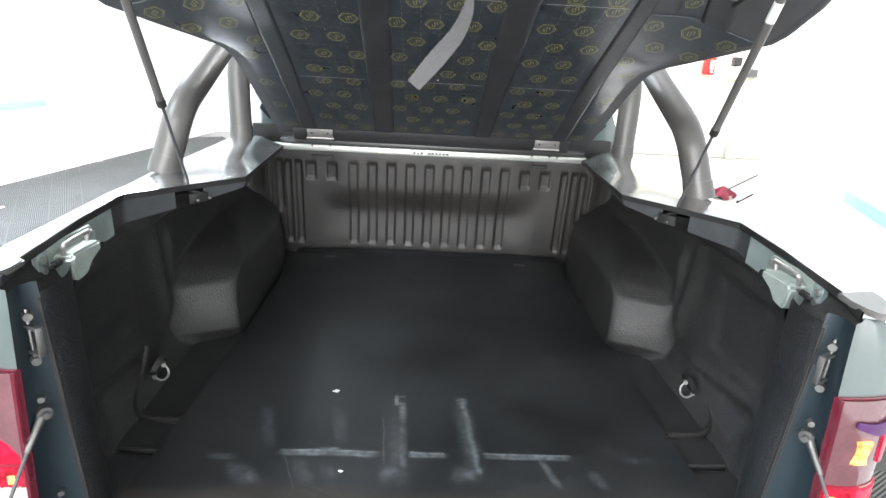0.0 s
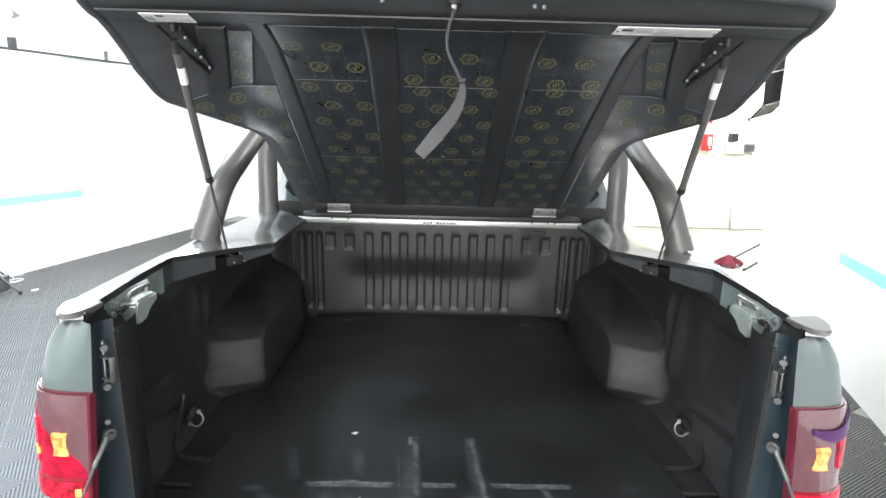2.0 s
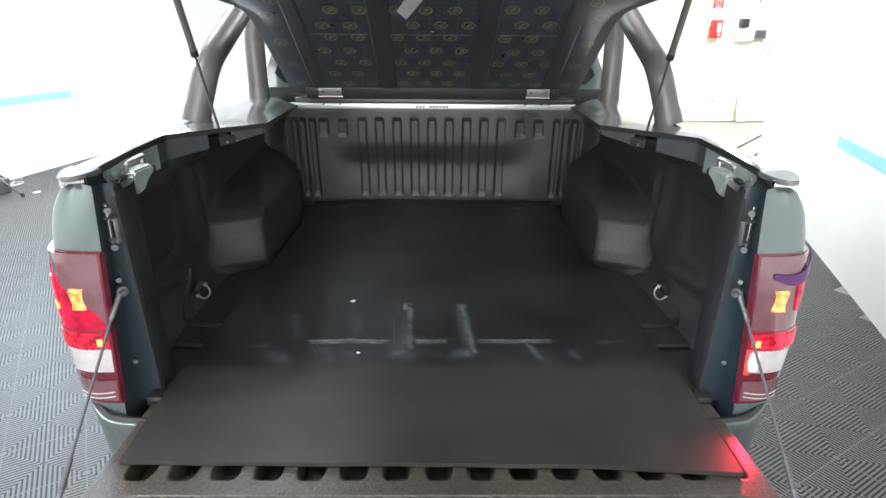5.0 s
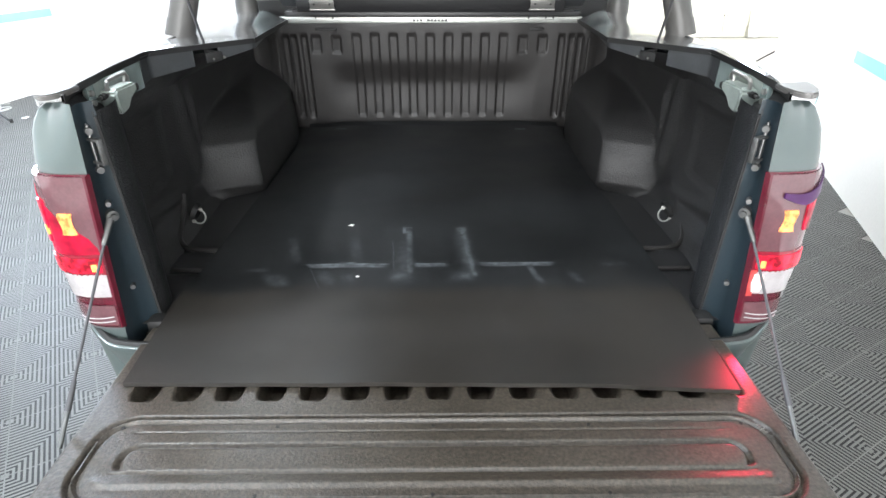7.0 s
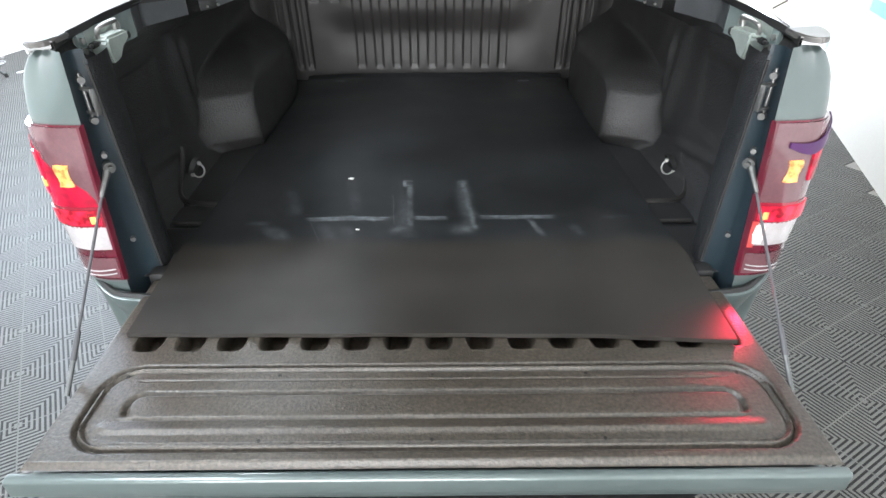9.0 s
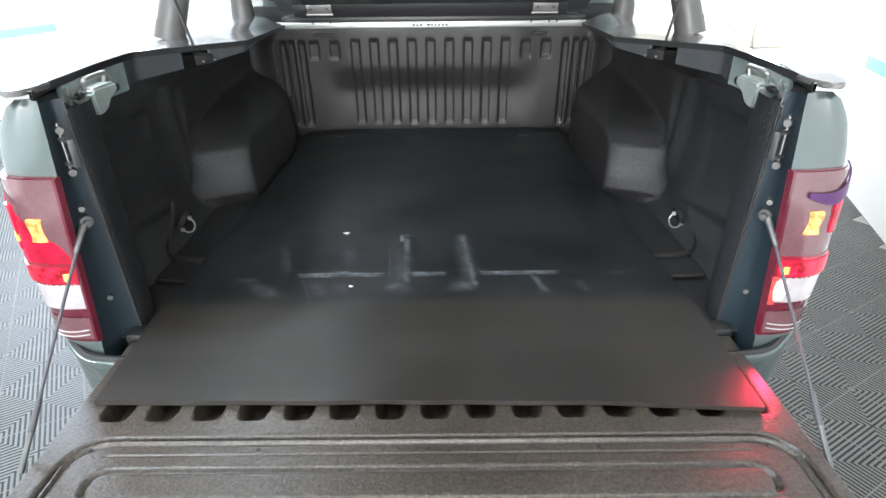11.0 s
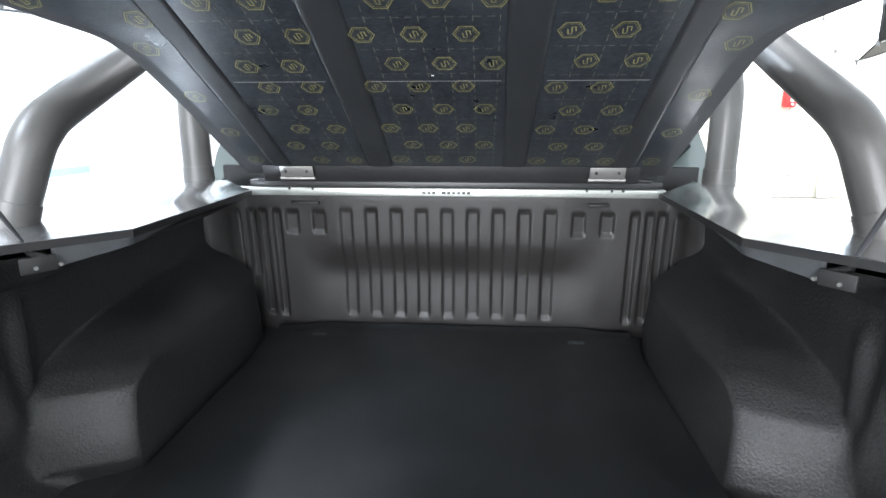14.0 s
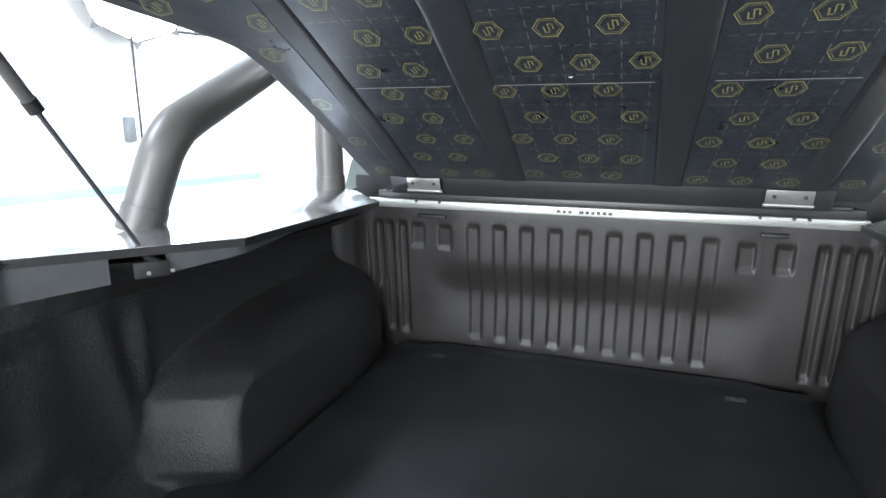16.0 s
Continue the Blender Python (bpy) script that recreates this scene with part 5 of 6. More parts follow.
def lid_shell():
    ys = span(0.062, 1.63, 90)
    verts, faces = slab(lambda u, y: tuple(on_lid(u * lid_half(y), y)), span(-1, 1, 60), ys, (0, 0.012, 0.045))
    link_mesh("shell", verts, faces, M_LID, lid, "black moulded lid shell", True, 50)
    rim = [(lid_half(y), y) for y in ys]
    path = [(x, y, lid_z(x, y)) for x, y in reversed(rim)] + [(x, 0.060, lid_z(x, 0.062)) for x in span(0.69, -0.69, 24)] + [(-x, y, lid_z(x, y)) for x, y in rim]
    thick = [lerp_table(y, ((0.0, 0.0175), (0.70, 0.0160), (1.0, 0.007), (1.7, 0.005))) for x, y, z in path]
    part("edge_bead", tube([Vector(p) + LO + Vector((0, 0.006, 0.010)) for p in path], thick, 12), M_LID, lid, "rounded black edge")
    # rear spoiler and its underside
    bm = bmesh.new()
    outline = [(-0.27, 0.052, 2.040), (-0.20, 0.060, 1.988), (0.20, 0.060, 1.988), (0.265, 0.052, 2.040)]
    lo = [bm.verts.new(Vector(p) + LO) for p in outline]
    hi = [bm.verts.new(Vector(p) + LO + Vector((0, -0.055, 0.03))) for p in outline]
    bm.faces.new(lo)
    bm.faces.new(list(reversed(hi)))
    for i in range(4):
        bm.faces.new((lo[i], hi[i], hi[(i + 1) % 4], lo[(i + 1) % 4]))
    bmesh.ops.bevel(bm, geom=list(bm.edges), offset=0.008, segments=2, affect="EDGES")
    part("lock_panel", bm, M_BAND, lid, "dark grey lock panel on the rear edge")
    part("spoiler", box(Vector((-0.01, 0.075, 2.052)) + LO, (0.80, 0.10, 0.035), Matrix.Rotation(radians(-12), 3, "X"), 0.014, 3), M_BLACK, lid, "low black spoiler")


lid_shell()

# rear cross strip
verts, faces = slab(lambda x, y: (x, y + LO.y, lid_mid(y) - 0.012 + LO.z), span(-0.772, 0.772, 50), span(0.172, 0.226, 4), (0, 0, -0.004))
link_mesh("cross_strip", verts, faces, M_BAND, lid, "flat dark grey cross strip", True, 40)

# columns of lining and the ribs between them, widening towards the hinge
# for each column its two edges at the rear, then at the hinge end
COLS = {1: (-0.430, -0.215, -0.500, -0.255), 2: (-0.130, 0.130, -0.175, 0.165), 3: (0.225, 0.440, 0.235, 0.490)}
Y0, Y1 = 0.270, 1.535


def col_edge(c, side, y):
    f = (y - Y0) / (Y1 - Y0)
    a0, b0, a1, b1 = COLS[c]
    return (a0 + (a1 - a0) * f) if side == 0 else (b0 + (b1 - b0) * f)


def lining(c, y0, y1):
    def f(u, y):
        a, b = col_edge(c, 0, y), col_edge(c, 1, y)
        lim = lid_half(y) - 0.03
        a, b = max(-lim, min(a, lim)), max(-lim, min(b, lim))
        return tuple(on_lid(a + (b - a) * u, y, 0.0060))
    verts, faces = slab(f, span(0, 1, 10), span(y0, y1, 46), (0, 0, -0.002))
    return link_mesh("lining", verts, faces, M_FOIL, lid, "black printed sound-deadening sheet", True, 60)


for c in (1, 2, 3):
    lining(c, Y0, Y1)


def side_lining(sign):
    def f(u, y):
        lim = lid_half(y) - 0.045
        a = min(band_edge(y), lim - 0.01)
        return tuple(on_lid(sign * (a + (lim - a) * u), y, 0.0060))
    verts, faces = slab(f, span(0, 1, 8), span(0.60, 1.53, 36), (0, 0, -0.002))
    link_mesh("side_lining", verts, faces, M_FOIL, lid, "black printed sheet along the side", True, 60)

    def g(u, y):
        return tuple(on_lid(sign * (pocket(y) + 0.06 * (u - 0.5)), y, 0.0060))
    verts, faces = slab(g, span(0, 1, 4), span(0.32, 0.585, 12), (0, 0, -0.002))
    link_mesh("pocket_lining", verts, faces, M_FOIL, lid, "narrow strip of printed sheet", True, 60)


def band_edge(y):
    return lerp_table(y, ((0.27, 0.480), (0.8, 0.520), (1.55, 0.565)))


def pocket(y):
    return 0.515 + 0.33 * (y - 0.33)


side_lining(-1)
side_lining(1)


def rib(left, right, y0, y1, label=""):
    """A shallow pressed rib between two columns; left and right give its edges along y."""
    def f(u, y):
        a, b = left(y), right(y)
        e = min(u, 1 - u)
        return tuple(on_lid(a + (b - a) * u, y, 0.0065 + 0.006 * step(e, 0.0, 0.10)))
    verts, faces = slab(f, [0, 0.06, 0.12, 0.2, 0.5, 0.8, 0.88, 0.94, 1], span(y0, y1, 46), (0, 0, 0.004))
    link_mesh("rib", verts, faces, M_BAND, lid, label, True, 60)


rib(lambda y: col_edge(1, 1, y), lambda y: col_edge(2, 0, y), Y0 - 0.02, Y1)
rib(lambda y: col_edge(2, 1, y), lambda y: col_edge(3, 0, y), Y0 - 0.02, Y1)
rib(lambda y: -band_edge(y), lambda y: col_edge(1, 0, y), Y0 - 0.02, Y1)
rib(lambda y: col_edge(3, 1, y), lambda y: band_edge(y), Y0 - 0.02, Y1)
rib(lambda y: -pocket(y) - 0.105, lambda y: -pocket(y) - 0.032, 0.29, 0.60)
rib(lambda y: pocket(y) + 0.032, lambda y: pocket(y) + 0.105, 0.29, 0.60)


def prints():
    """Hexagon marks and dashed guide lines printed on the lining."""
    def hexagon(x, y, r, z):
        bm = bmesh.new()
        o = [(x + r * math.cos(math.pi * k / 3), y + 1.0 * r * math.sin(math.pi * k / 3)) for k in range(6)]
        for inner, outer in ((0.91, 1.0), (0.76, 0.80)):
            a = [bm.verts.new(on_lid(x + (px - x) * outer, y + (py - y) * outer, z)) for px, py in o]
            b = [bm.verts.new(on_lid(x + (px - x) * inner, y + (py - y) * inner, z)) for px, py in o]
            for k in range(6):
                bm.faces.new((a[k], a[(k + 1) % 6], b[(k + 1) % 6], b[k]))
        for k, (dx, dy, w, h) in enumerate(((-0.26, 0.14, 0.09, 0.5), (0.0, 0.0, 0.09, 0.62), (0.26, -0.12, 0.09, 0.5), (0.10, -0.36, 0.34, 0.08), (-0.10, 0.38, 0.34, 0.08))):
            cx, cy = x + dx * r, y + dy * r
            q = [(cx - w * r / 2, cy - h * r / 2), (cx + w * r / 2, cy - h * r / 2), (cx + w * r / 2 + 0.08 * r, cy + h * r / 2), (cx - w * r / 2 + 0.08 * r, cy + h * r / 2)]
            bm.faces.new([bm.verts.new(on_lid(px, py, z + (0.0004 if k > 2 else 0.0))) for px, py in q])
        part("printed_mark", bm, M_PRINT, lid, "", False)

    # rows of each column: first row, pitch, how many, and where the marks of even and odd rows lie
    sheets = {1: ((0.390, 0.1005, 7, -0.405, -0.357), (1.075, 0.104, 5, -0.390, -0.436)),
              2: ((0.436, 0.105, 2, -0.050, 0.000), (0.600, 0.0965, 5, 0.022, -0.030), (1.072, 0.1020, 5, -0.042, 0.006)),
              3: ((0.445, 0.102, 2, 0.258, 0.305), (0.590, 0.0975, 5, 0.313, 0.266), (1.080, 0.1025, 5, 0.265, 0.312))}
    for c in (1, 2, 3):
        dash = bmesh.new()
        shift = (-0.005, 0.008, 0.012)[c - 1]
        for lap, (first, pitch, count, even, odd) in enumerate(sheets[c]):
            for i in range(count):
                y = first + pitch * i
                a, b = col_edge(c, 0, y), col_edge(c, 1, y)
                for k in range(-4, 5):
                    x = (odd if i % 2 else even) + 0.1005 * k
                    if a + 0.012 < x < b - 0.012:
                        hexagon(x, y, 0.0265, 0.0102 + 0.0005 * lap + 0.00025 * (i % 2))
                xx, yy = a + 0.012, y - 0.049
                while xx < b - 0.03:
                    dash.faces.new([dash.verts.new(on_lid(px, py, 0.0098)) for px, py in ((xx, yy), (xx + 0.014, yy), (xx + 0.014, yy + 0.0016), (xx, yy + 0.0016))])
                    xx += 0.025
        for j in range(-8, 9):
            x = j * 0.050 + shift + 0.025
            y = Y0 + 0.01
            while y < Y1 - 0.03:
                if col_edge(c, 0, y) + 0.01 < x < col_edge(c, 1, y) - 0.01:
                    dash.faces.new([dash.verts.new(on_lid(px, py, 0.0094)) for px, py in ((x, y), (x + 0.0018, y), (x + 0.0018, y + 0.018), (x, y + 0.018))])
                y += 0.031
        tagged(part("guide_line", dash, M_DASH, lid, "faint dashed guide lines", False), "", "", "", "stuff")
    for s in (-1, 1):
        for i in range(10):
            y = 0.645 + 0.094 * i
            for x in ((0.535, 0.635, 0.735) if i % 2 == 0 else (0.580, 0.680, 0.78)):
                x += 0.004 * i * 0.5
                if band_edge(y) + 0.010 < x < lid_half(y) - 0.060:
                    hexagon(s * x, y, 0.0265, 0.0102)
        for i in range(3):
            y = 0.36 + 0.088 * i
            hexagon(s * pocket(y), y, 0.023, 0.0102)
    for c in (1, 2, 3):
        for y in (0.572 if c > 1 else 0.55, 1.048):
            a, b = col_edge(c, 0, y), col_edge(c, 1, y)
            bm = bmesh.new()
            bm.faces.new([bm.verts.new(on_lid(px, py, 0.0122)) for px, py in ((a + 0.01, y), (b - 0.01, y), (b - 0.01, y + 0.0022), (a + 0.01, y + 0.0022))])
            part("sheet_seam", bm, M_GREYINK, lid, "pale seam between sheets", False)


prints()


def view_fitted(p):
    """A lid point scaled up to 4% away from the camera's place to fit the view, less so at the hinge."""
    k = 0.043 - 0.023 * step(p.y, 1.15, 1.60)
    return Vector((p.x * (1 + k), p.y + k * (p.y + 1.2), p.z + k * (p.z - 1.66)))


def lid_fittings():
    # cross beam at the hinge end, hinges
    part("hinge_beam", box(Vector((-0.01, 1.578, 1.362)) + LO, (1.20, 0.014, 0.062), Matrix.Rotation(radians(20), 3, "X"), 0.004), M_BLACK, lid, "black hinge beam")
    part("beam_edge", box(Vector((-0.01, 1.556, 1.394)) + LO, (1.13, 0.008, 0.006), None, 0.0015), M_STEEL, lid, "thin bright edge")
    for x in (-0.500, 0.480):
        h = tagged(new("lid_hinge"), "polished steel butt hinge")
        h.parent, h.location = lid, view_fitted(Vector((x + 0.008, 1.566, 1.360))) + LO
        part("upper_leaf", box((0, -0.012, 0.006), (0.110, 0.004, 0.040), Matrix.Rotation(radians(20), 3, "X"), 0.0015), M_CHROME, h)
        part("lower_leaf", box((0, 0.014, -0.020), (0.115, 0.034, 0.004), None, 0.0015), M_CHROME, h)
        part("pin", rod((-0.058, -0.002, -0.016), (0.058, -0.002, -0.016), 0.006, None, 10), M_CHROME, h)
        for dx in (-0.035, 0.035):
            part("screw", rod((dx, -0.016, 0.008), (dx, -0.021, 0.006), 0.005, 0.004, 8), M_STEEL, h)

    def label_plate(x0, x1, y0, y1, wide):
        t = tagged(new("label_plate"), "silver-white maker's label with small print")
        t.parent = lid
        verts, faces = slab(lambda u, v: (x0 + (x1 - x0) * u, y0 + (y1 - y0) * v + LO.y, lid_mid(y0 + (y1 - y0) * v) - 0.0175 + LO.z), span(0, 1, 6), span(0, 1, 2), (0, 0, -0.002))
        link_mesh("plate", verts, faces, M_WHITELABEL, t, "", False)

        def bar(u0, u1, v0, v1, mat, name):
            verts, faces = slab(lambda u, v: (x0 + (x1 - x0) * (u0 + (u1 - u0) * u), y0 + (y1 - y0) * (v0 + (v1 - v0) * v) + LO.y, lid_mid(y0 + (y1 - y0) * (v0 + (v1 - v0) * v)) - 0.0198 + LO.z), span(0, 1, 3), span(0, 1, 1), (0, 0, -0.0008))
            link_mesh(name, verts, faces, mat, t, "", False)
        if wide:
            bar(0.06, 0.17, 0.18, 0.42, M_INK, "maker_mark")
            for k in range(3):
                bar(0.20, 0.36, 0.16 + 0.12 * k, 0.21 + 0.12 * k, M_GREYINK, "printed_line")
            for k in range(4):
                bar(0.40, 0.94, 0.22 + 0.16 * k, 0.27 + 0.16 * k, M_GREYINK, "printed_line")
            for u in (0.025, 0.975):
                bar(u - 0.008, u + 0.008, 0.45, 0.55, M_INK, "rivet")
        else:
            bar(0.30, 0.45, 0.12, 0.30, M_INK, "maker_mark")
            for k in range(3):
                bar(0.28, 0.92, 0.44 + 0.16 * k, 0.49 + 0.16 * k, M_GREYINK, "printed_line")
            bar(0.05, 0.22, 0.25, 0.75, M_GREYINK, "square_mark")
    label_plate(0.360, 0.586, 0.176, 0.222, True)
    label_plate(-0.680, -0.573, 0.176, 0.222, False)

    # strut brackets
    for s in (-1, 1):
        b = tagged(new("strut_bracket"), "black slotted strut bracket with bolts")
        b.parent = lid
        p, q = on_lid(s * 0.640, 0.265, 0.016), on_lid(s * 0.655, 0.490, 0.012)
        d = q - p
        rot = d.to_track_quat("X", "Z").to_matrix()
        part("plate", box((p + q) / 2, (d.length, 0.026, 0.010), rot, 0.004), M_BLACK, b)
        for f in (0.15, 0.45, 0.62, 0.9):
            c = p + d * f
            part("bolt", rod(c - Vector((s * 0.008, 0, 0)), c - Vector((s * 0.008, 0, 0.010)), 0.0048, 0.004, 10), M_PLATE, b)
        part("stud", rod(on_lid(s * 0.640, 0.250, 0.0), on_lid(s * 0.640, 0.250, 0.030), 0.008, 0.007, 12), M_SEAL, b)
        part("bracket_rod", rod(on_lid(s * 0.675, 0.245, 0.016), on_lid(s * 0.660, 0.500, 0.02), 0.004, None, 8), M_SEAL, b)
    for x, y in ((-0.150, 0.135), (0.170, 0.140), (0.190, 0.142)):
        part("bolt", rod(on_lid(x, y, -0.01), on_lid(x, y, 0.006), 0.006, 0.005, 10), M_PLATE, lid)
    part("strap_washer", rod(on_lid(0.0, 0.128, -0.004), on_lid(0.0, 0.128, 0.010), 0.017, 0.016, 16), M_SEAL, lid, "black washer")
    part("strap_bolt", rod(on_lid(0.0, 0.128, 0.008), on_lid(0.0, 0.128, 0.018), 0.007, 0.006, 8), M_CHROME, lid)


    part("flake", rod(on_lid(-0.007, 1.032, 0.0085), on_lid(-0.007, 1.032, 0.0105), 0.0042, 0.003, 7), M_WHITELABEL, lid, "pale fleck stuck to the sheet")


lid_fittings()


# scale the lid's meshes out from the camera's place
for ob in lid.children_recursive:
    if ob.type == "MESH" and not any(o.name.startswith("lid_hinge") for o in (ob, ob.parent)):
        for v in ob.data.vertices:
            v.co = view_fitted(v.co - LO) + LO

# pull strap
strap = thing("pull_strap", "grey webbing pull strap hanging from the lid", "strap", view_fitted(Vector((0, 0.135, 1.965))))


def ribbon(points, widths, twist, thick=0.0016):
    pts = smooth_path(points, 8)
    n = len(pts)
    vs = []
    for i, p in enumerate(pts):
        f = i / (n - 1)
        w, a = float(np.interp(f, np.linspace(0, 1, len(widths)), widths)), float(np.interp(f, np.linspace(0, 1, len(twist)), twist))
        d = (pts[min(i + 1, n - 1)] - pts[max(i - 1, 0)]).normalized()
        side = Vector((math.cos(a), math.sin(a), 0))
        side = (side - d * side.dot(d)).normalized()
        nrm = d.cross(side) * thick
        for q in (p - side * w / 2 + nrm, p + side * w / 2 + nrm, p + side * w / 2 - nrm, p - side * w / 2 - nrm):
            vs.append(tuple(q))
    fs = [(i * 4 + j, i * 4 + (j + 1) % 4, i * 4 + 4 + (j + 1) % 4, i * 4 + 4 + j) for i in range(n - 1) for j in range(4)]
    fs += [(3, 2, 1, 0), tuple(range(n * 4 - 4, n * 4))]
    return vs, fs


vs, fs = ribbon([(0.002, -0.003, 0.0), (-0.012, 0.0, -0.05), (-0.010, 0.002, -0.09), (0.012, 0.004, -0.135), (0.022, 0.004, -0.155)], [0.010, 0.007, 0.006, 0.010, 0.012], [1.2, 1.0, 0.9, 0.8])
link_mesh("tail", vs, fs, M_WEB, strap, "narrow folded end")
vs, fs = ribbon([(0.024, 0.0, -0.150), (0.022, 0.0, -0.185), (0.005, 0.0, -0.225), (-0.030, 0.0, -0.270), (-0.070, 0.0, -0.318)], [0.010, 0.022, 0.030, 0.034, 0.027], [0.7, 0.5, 0.35, 0.25, 0.1], 0.002)
link_mesh("loop", vs, fs, M_WEB, strap, "wide grey webbing loop")
part("stitch_clip", box((0.023, -0.003, -0.152), (0.016, 0.008, 0.012), None, 0.003), M_SEAL, strap)


def gas_strut(sign):
    t = thing("gas_strut", "black gas strut with a small white sticker holding the lid up", "gas strut", (sign * 0.728, 0.755, 1.300), "gas struts of the lid")
    a = Vector((0, 0, 0))
    b = view_fitted(Vector((sign * 0.640, 0.250, 1.905))) - Vector((sign * 0.728, 0.755, 1.300))
    part("rod", rod(a + b * 0.02, b * 0.46, 0.0042, None, 12), M_DARKGREY, t, "thin dark rod")
    part("cylinder", rod(b * 0.43, b * 0.955, 0.0100, None, 18), M_BAR, t, "dark grey cylinder")
    part("collar", rod(b * 0.418, b * 0.445, 0.0115, 0.0115, 18), M_SEAL, t)
    part("sticker", rod(b * 0.845, b * 0.905, 0.0104, None, 18), M_WHITELABEL, t, "white sticker")
    part("ball_end", rod(b * 0.95, b * 1.0, 0.010, 0.008, 12), M_SEAL, t)
    part("ball_end", rod(a - b * 0.015, b * 0.03, 0.009, 0.007, 12), M_SEAL, t)
    part("foot_plate", box((-sign * 0.028, -0.017, -0.021), (0.008, 0.060, 0.030), Matrix.Rotation(sign * radians(36), 3, "Z"), 0.003), M_SEAL, t)
    part("foot_arm", rod((0, 0, -0.004), (-sign * 0.034, -0.004, -0.012), 0.007, None, 10), M_SEAL, t)
    for k in (-1, 1):
        c = Vector((-sign * 0.036 - sign * 0.0117 * k, -0.006 + 0.0162 * k, -0.026))
        n = Vector((-sign * 0.81, -0.586, 0))
        part("screw", rod(c, c + n * 0.008, 0.0042, 0.0034, 10), M_CHROME, t)


gas_strut(-1)
gas_strut(1)


def lid_clamp(sign):
    t = thing("lid_clamp", "pale cast metal lid clamp with a bright hooked latch", "clamp", (sign * 0.765, 0.240, 1.285), "clamps of the lid")
    s = sign
    bm = prism([(0.105, 0.012), (0.09, 0.030), (-0.085, 0.030), (-0.100, 0.018), (-0.100, -0.018), (-0.085, -0.022), (-0.05, -0.020), (-0.03, -0.034), (0.03, -0.040), (0.05, -0.030), (0.105, -0.012)], -0.003, 0.003)
    bmesh.ops.transform(bm, matrix=Matrix(((0, 0, s, s * 0.020), (1, 0, 0, 0), (0, 1, 0, 0), (0, 0, 0, 1))), verts=bm.verts)
    part("back_plate", bm, M_CAST, t, "pale plate")
    bm = prism([(0.052, 0.010), (-0.044, 0.011), (-0.052, 0.002), (-0.050, -0.030), (-0.040, -0.050), (-0.008, -0.046), (0.014, -0.026), (0.052, -0.010)], -0.021, 0.021)
    bmesh.ops.transform(bm, matrix=Matrix(((0, 0, s, -s * 0.004), (1, 0, 0, 0), (0, 1, 0, 0), (0, 0, 0, 1))), verts=bm.verts)
    bmesh.ops.bevel(bm, geom=list(bm.edges), offset=0.005, segments=2, affect="EDGES")
    part("clamp_body", bm, M_CAST, t, "pale cast wedge-shaped body")
    hook = smooth_path([(0.0, -0.040, 0.0), (-s * 0.004, -0.044, 0.022), (-s * 0.008, -0.036, 0.031), (-s * 0.008, 0.030, 0.033), (-s * 0.004, 0.046, 0.030), (0.0, 0.046, 0.016), (0.0, 0.044, 0.0)], 5)
    part("hook", tube(hook, 0.0052, 10), M_CHROME, t, "bright hook")
    part("thread", rod((-s * 0.004, -0.038, 0.0), (-s * 0.004, -0.092, 0.0), 0.004, None, 10), M_STEEL, t)
    part("nut", rod((-s * 0.004, -0.062, 0.0), (-s * 0.004, -0.078, 0.0), 0.008, 0.008, 6), M_SEAL, t)
    for y, z in ((-0.088, 0.012), (-0.088, -0.010), (0.078, 0.016)):
        part("bolt", rod((s * 0.018, y, z), (s * 0.006, y, z), 0.008, 0.007, 10), M_CHROME, t)
    part("pivot", rod((s * 0.01, 0.058, -0.004), (-s * 0.022, 0.058, -0.004), 0.010, 0.009, 12), M_SEAL, t)


lid_clamp(-1)
lid_clamp(1)

# ---------------------------------------------------------------- blocks of the far wall
COURSE, LENGTH = 0.2, 0.4
bm = bmesh.new()
add_box(bm, (0, 0, 0), (LENGTH - 0.007, 0.022, COURSE - 0.007), None, 0.003, 1)
block_mesh = bpy.data.meshes.new("block")
bm.to_mesh(block_mesh)
bm.free()
block_mesh.materials.append(M_CREAM)
part("mortar_bed", box((5.55, FW - 0.004, 1.7), (4.5, 0.008, 3.4)), M_MORTAR, wall_far, "", False)
for r in range(17):
    for c in range(11):
        ob = new("block", block_mesh)
        ob.parent = wall_far
        ob.location = (3.50 + LENGTH * c + (LENGTH / 2 if r % 2 else 0.0), FW - 0.009, COURSE * (r + 0.5))

# ---------------------------------------------------------------- studio floor tiles
TURN_TILES = radians(30.6)
tile_floor = tagged(new("tile_floor"), "interlocking ribbed grey plastic garage floor tiles", "floor", "", "structure")
tile_floor.matrix_world = Matrix.Rotation(TURN_TILES, 4, "Z") @ Matrix.Translation((0.022 * TILE, 0.06 * TILE, 0))


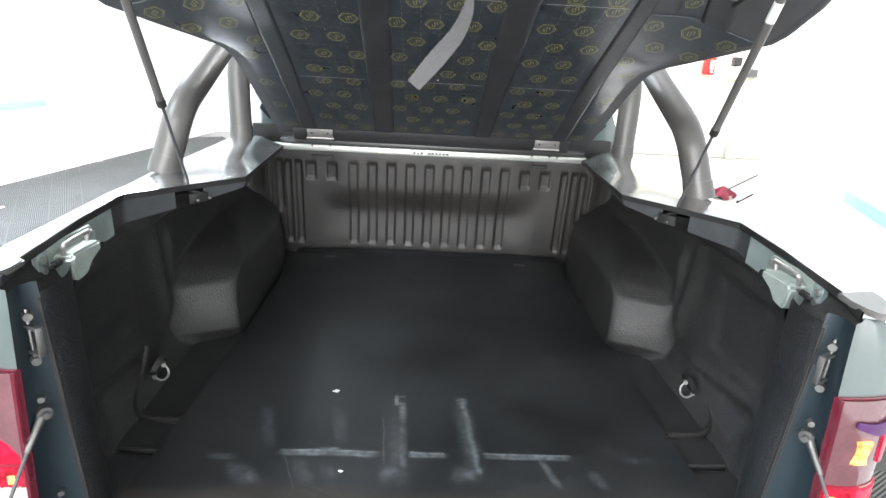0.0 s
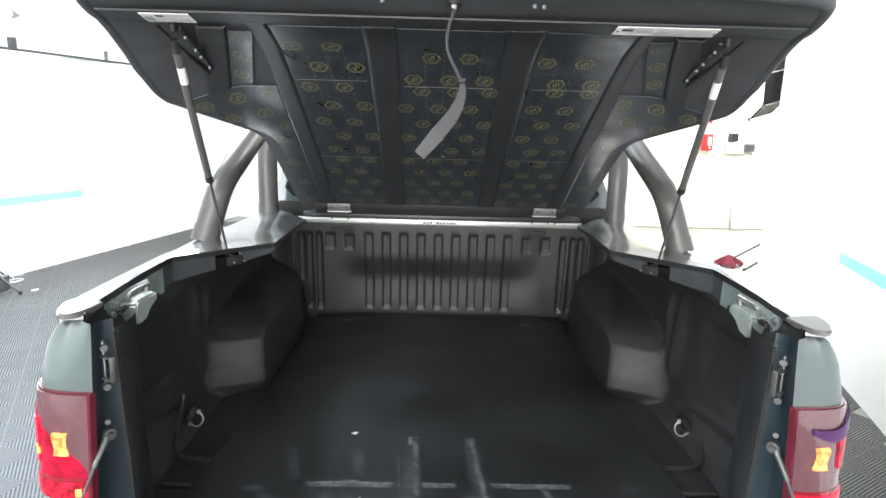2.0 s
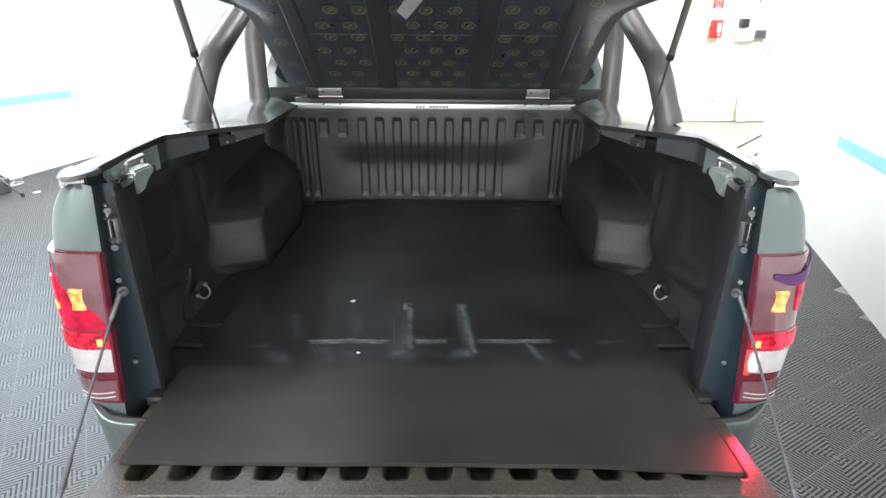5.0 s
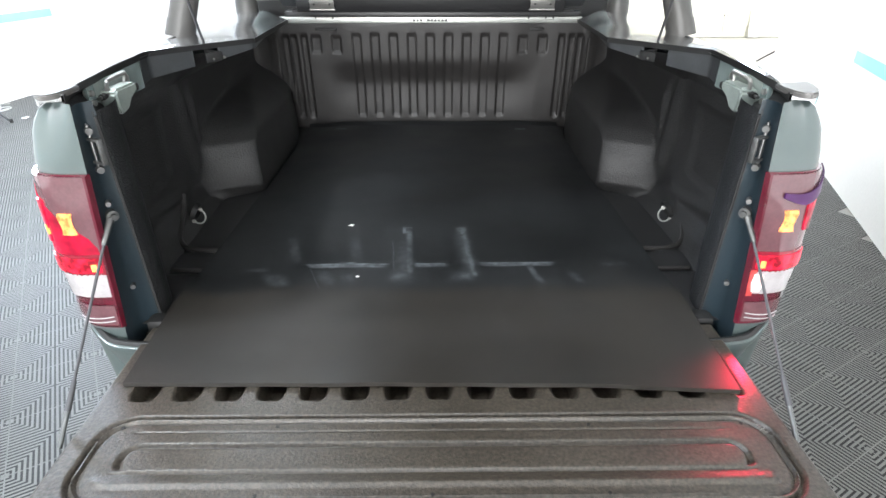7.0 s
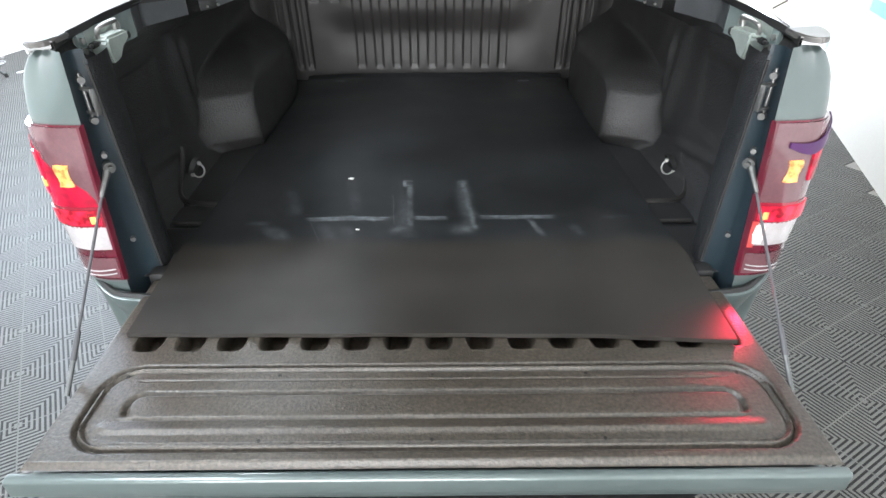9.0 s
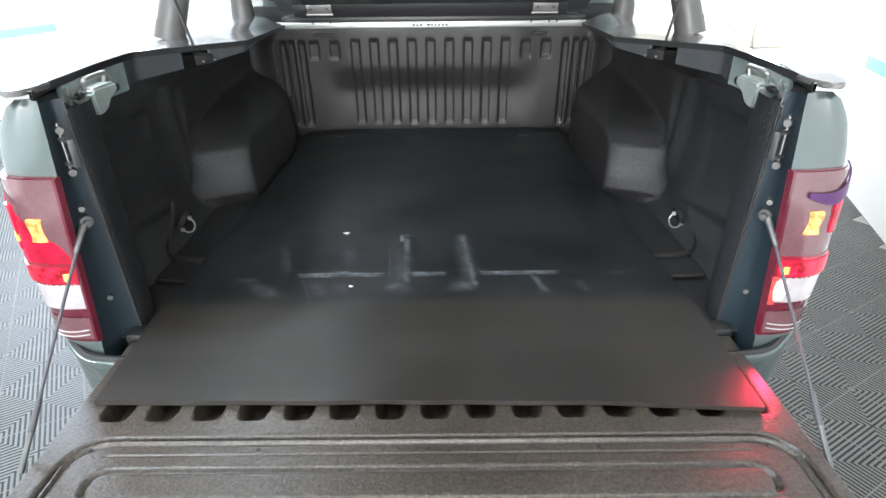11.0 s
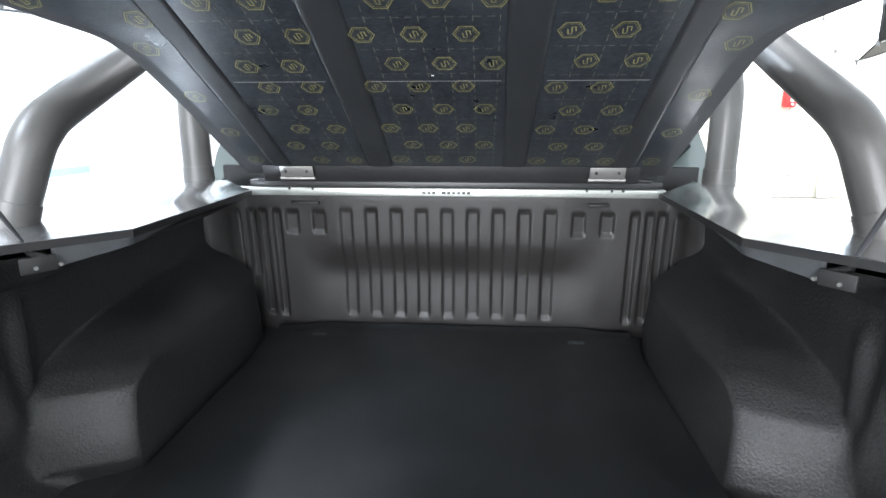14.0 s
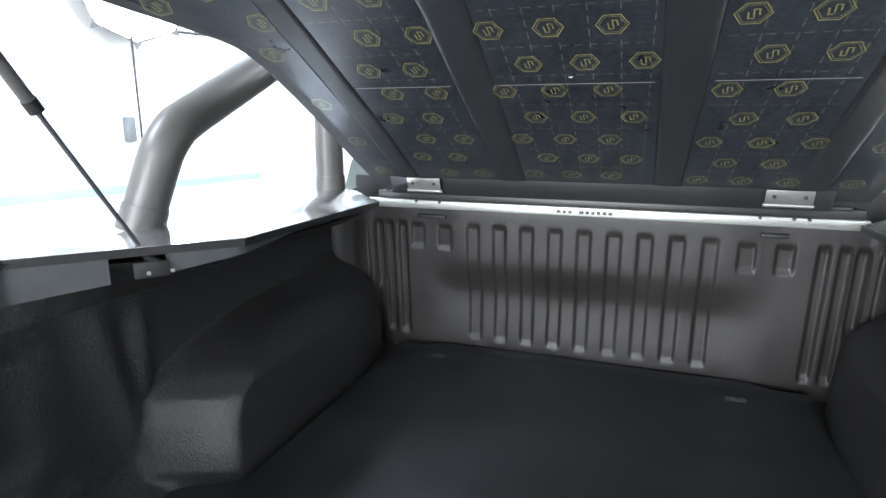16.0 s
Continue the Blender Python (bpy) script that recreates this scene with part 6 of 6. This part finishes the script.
def tile_shape(bm, cx, cy):
    """One tile, its top edge chamfered so that the joint shows."""
    h, c = TILE / 2 - 0.0003, 0.0005
    z0, z1 = -0.0098, 0.0
    rings = [[bm.verts.new((cx + sx * w, cy + sy * w, z)) for sx, sy in ((-1, -1), (1, -1), (1, 1), (-1, 1))] for w, z in ((h, z0), (h, z1 - c), (h - c, z1))]
    for a, b in zip(rings, rings[1:]):
        for i in range(4):
            bm.faces.new((a[i], a[(i + 1) % 4], b[(i + 1) % 4], b[i]))
    bm.faces.new(rings[-1])


bm = bmesh.new()
tile_shape(bm, TILE / 2, TILE / 2)
tile_mesh = bpy.data.meshes.new("floor_tile")
bm.to_mesh(tile_mesh)
bm.free()
tile_mesh.materials.append(M_TILE)


def in_studio(x, y):
    left = LEFT_NEAR[0] + (y - LEFT_NEAR[1]) * (LEFT_FAR[0] - LEFT_NEAR[0]) / (LEFT_FAR[1] - LEFT_NEAR[1])
    if y < 1.05:
        right = RIGHT_BEND[0]
    else:
        right = RIGHT_BEND[0] + (y - RIGHT_BEND[1]) * (RIGHT_END[0] - RIGHT_BEND[0]) / (RIGHT_END[1] - RIGHT_BEND[1])
    if y > 4.6:
        right = 1.2
    return left - 0.1 < x < right + 0.1 and -2.6 < y < 9.9


rest = bmesh.new()
near = []
for i in range(-40, 45):
    for j in range(-40, 45):
        p = tile_floor.matrix_world @ Vector(((i + 0.5) * TILE, (j + 0.5) * TILE, 0))
        if not in_studio(p.x, p.y):
            continue
        if -3.2 < p.x < 2.4 and -1.2 < p.y < 3.4 and not (abs(p.x) < 0.75 and p.y > 0.1):
            near.append((i, j))
        else:
            tile_shape(rest, (i + 0.5) * TILE, (j + 0.5) * TILE)
for i, j in near[:300]:
    ob = new("floor_tile", tile_mesh)
    ob.parent = tile_floor
    ob.location = (i * TILE, j * TILE, 0)
for i, j in near[300:]:
    tile_shape(rest, (i + 0.5) * TILE, (j + 0.5) * TILE)
far_tiles = part("further_tiles", rest, M_TILE, tile_floor, "", False)
tagged(far_tiles, "", "", "", "stuff")
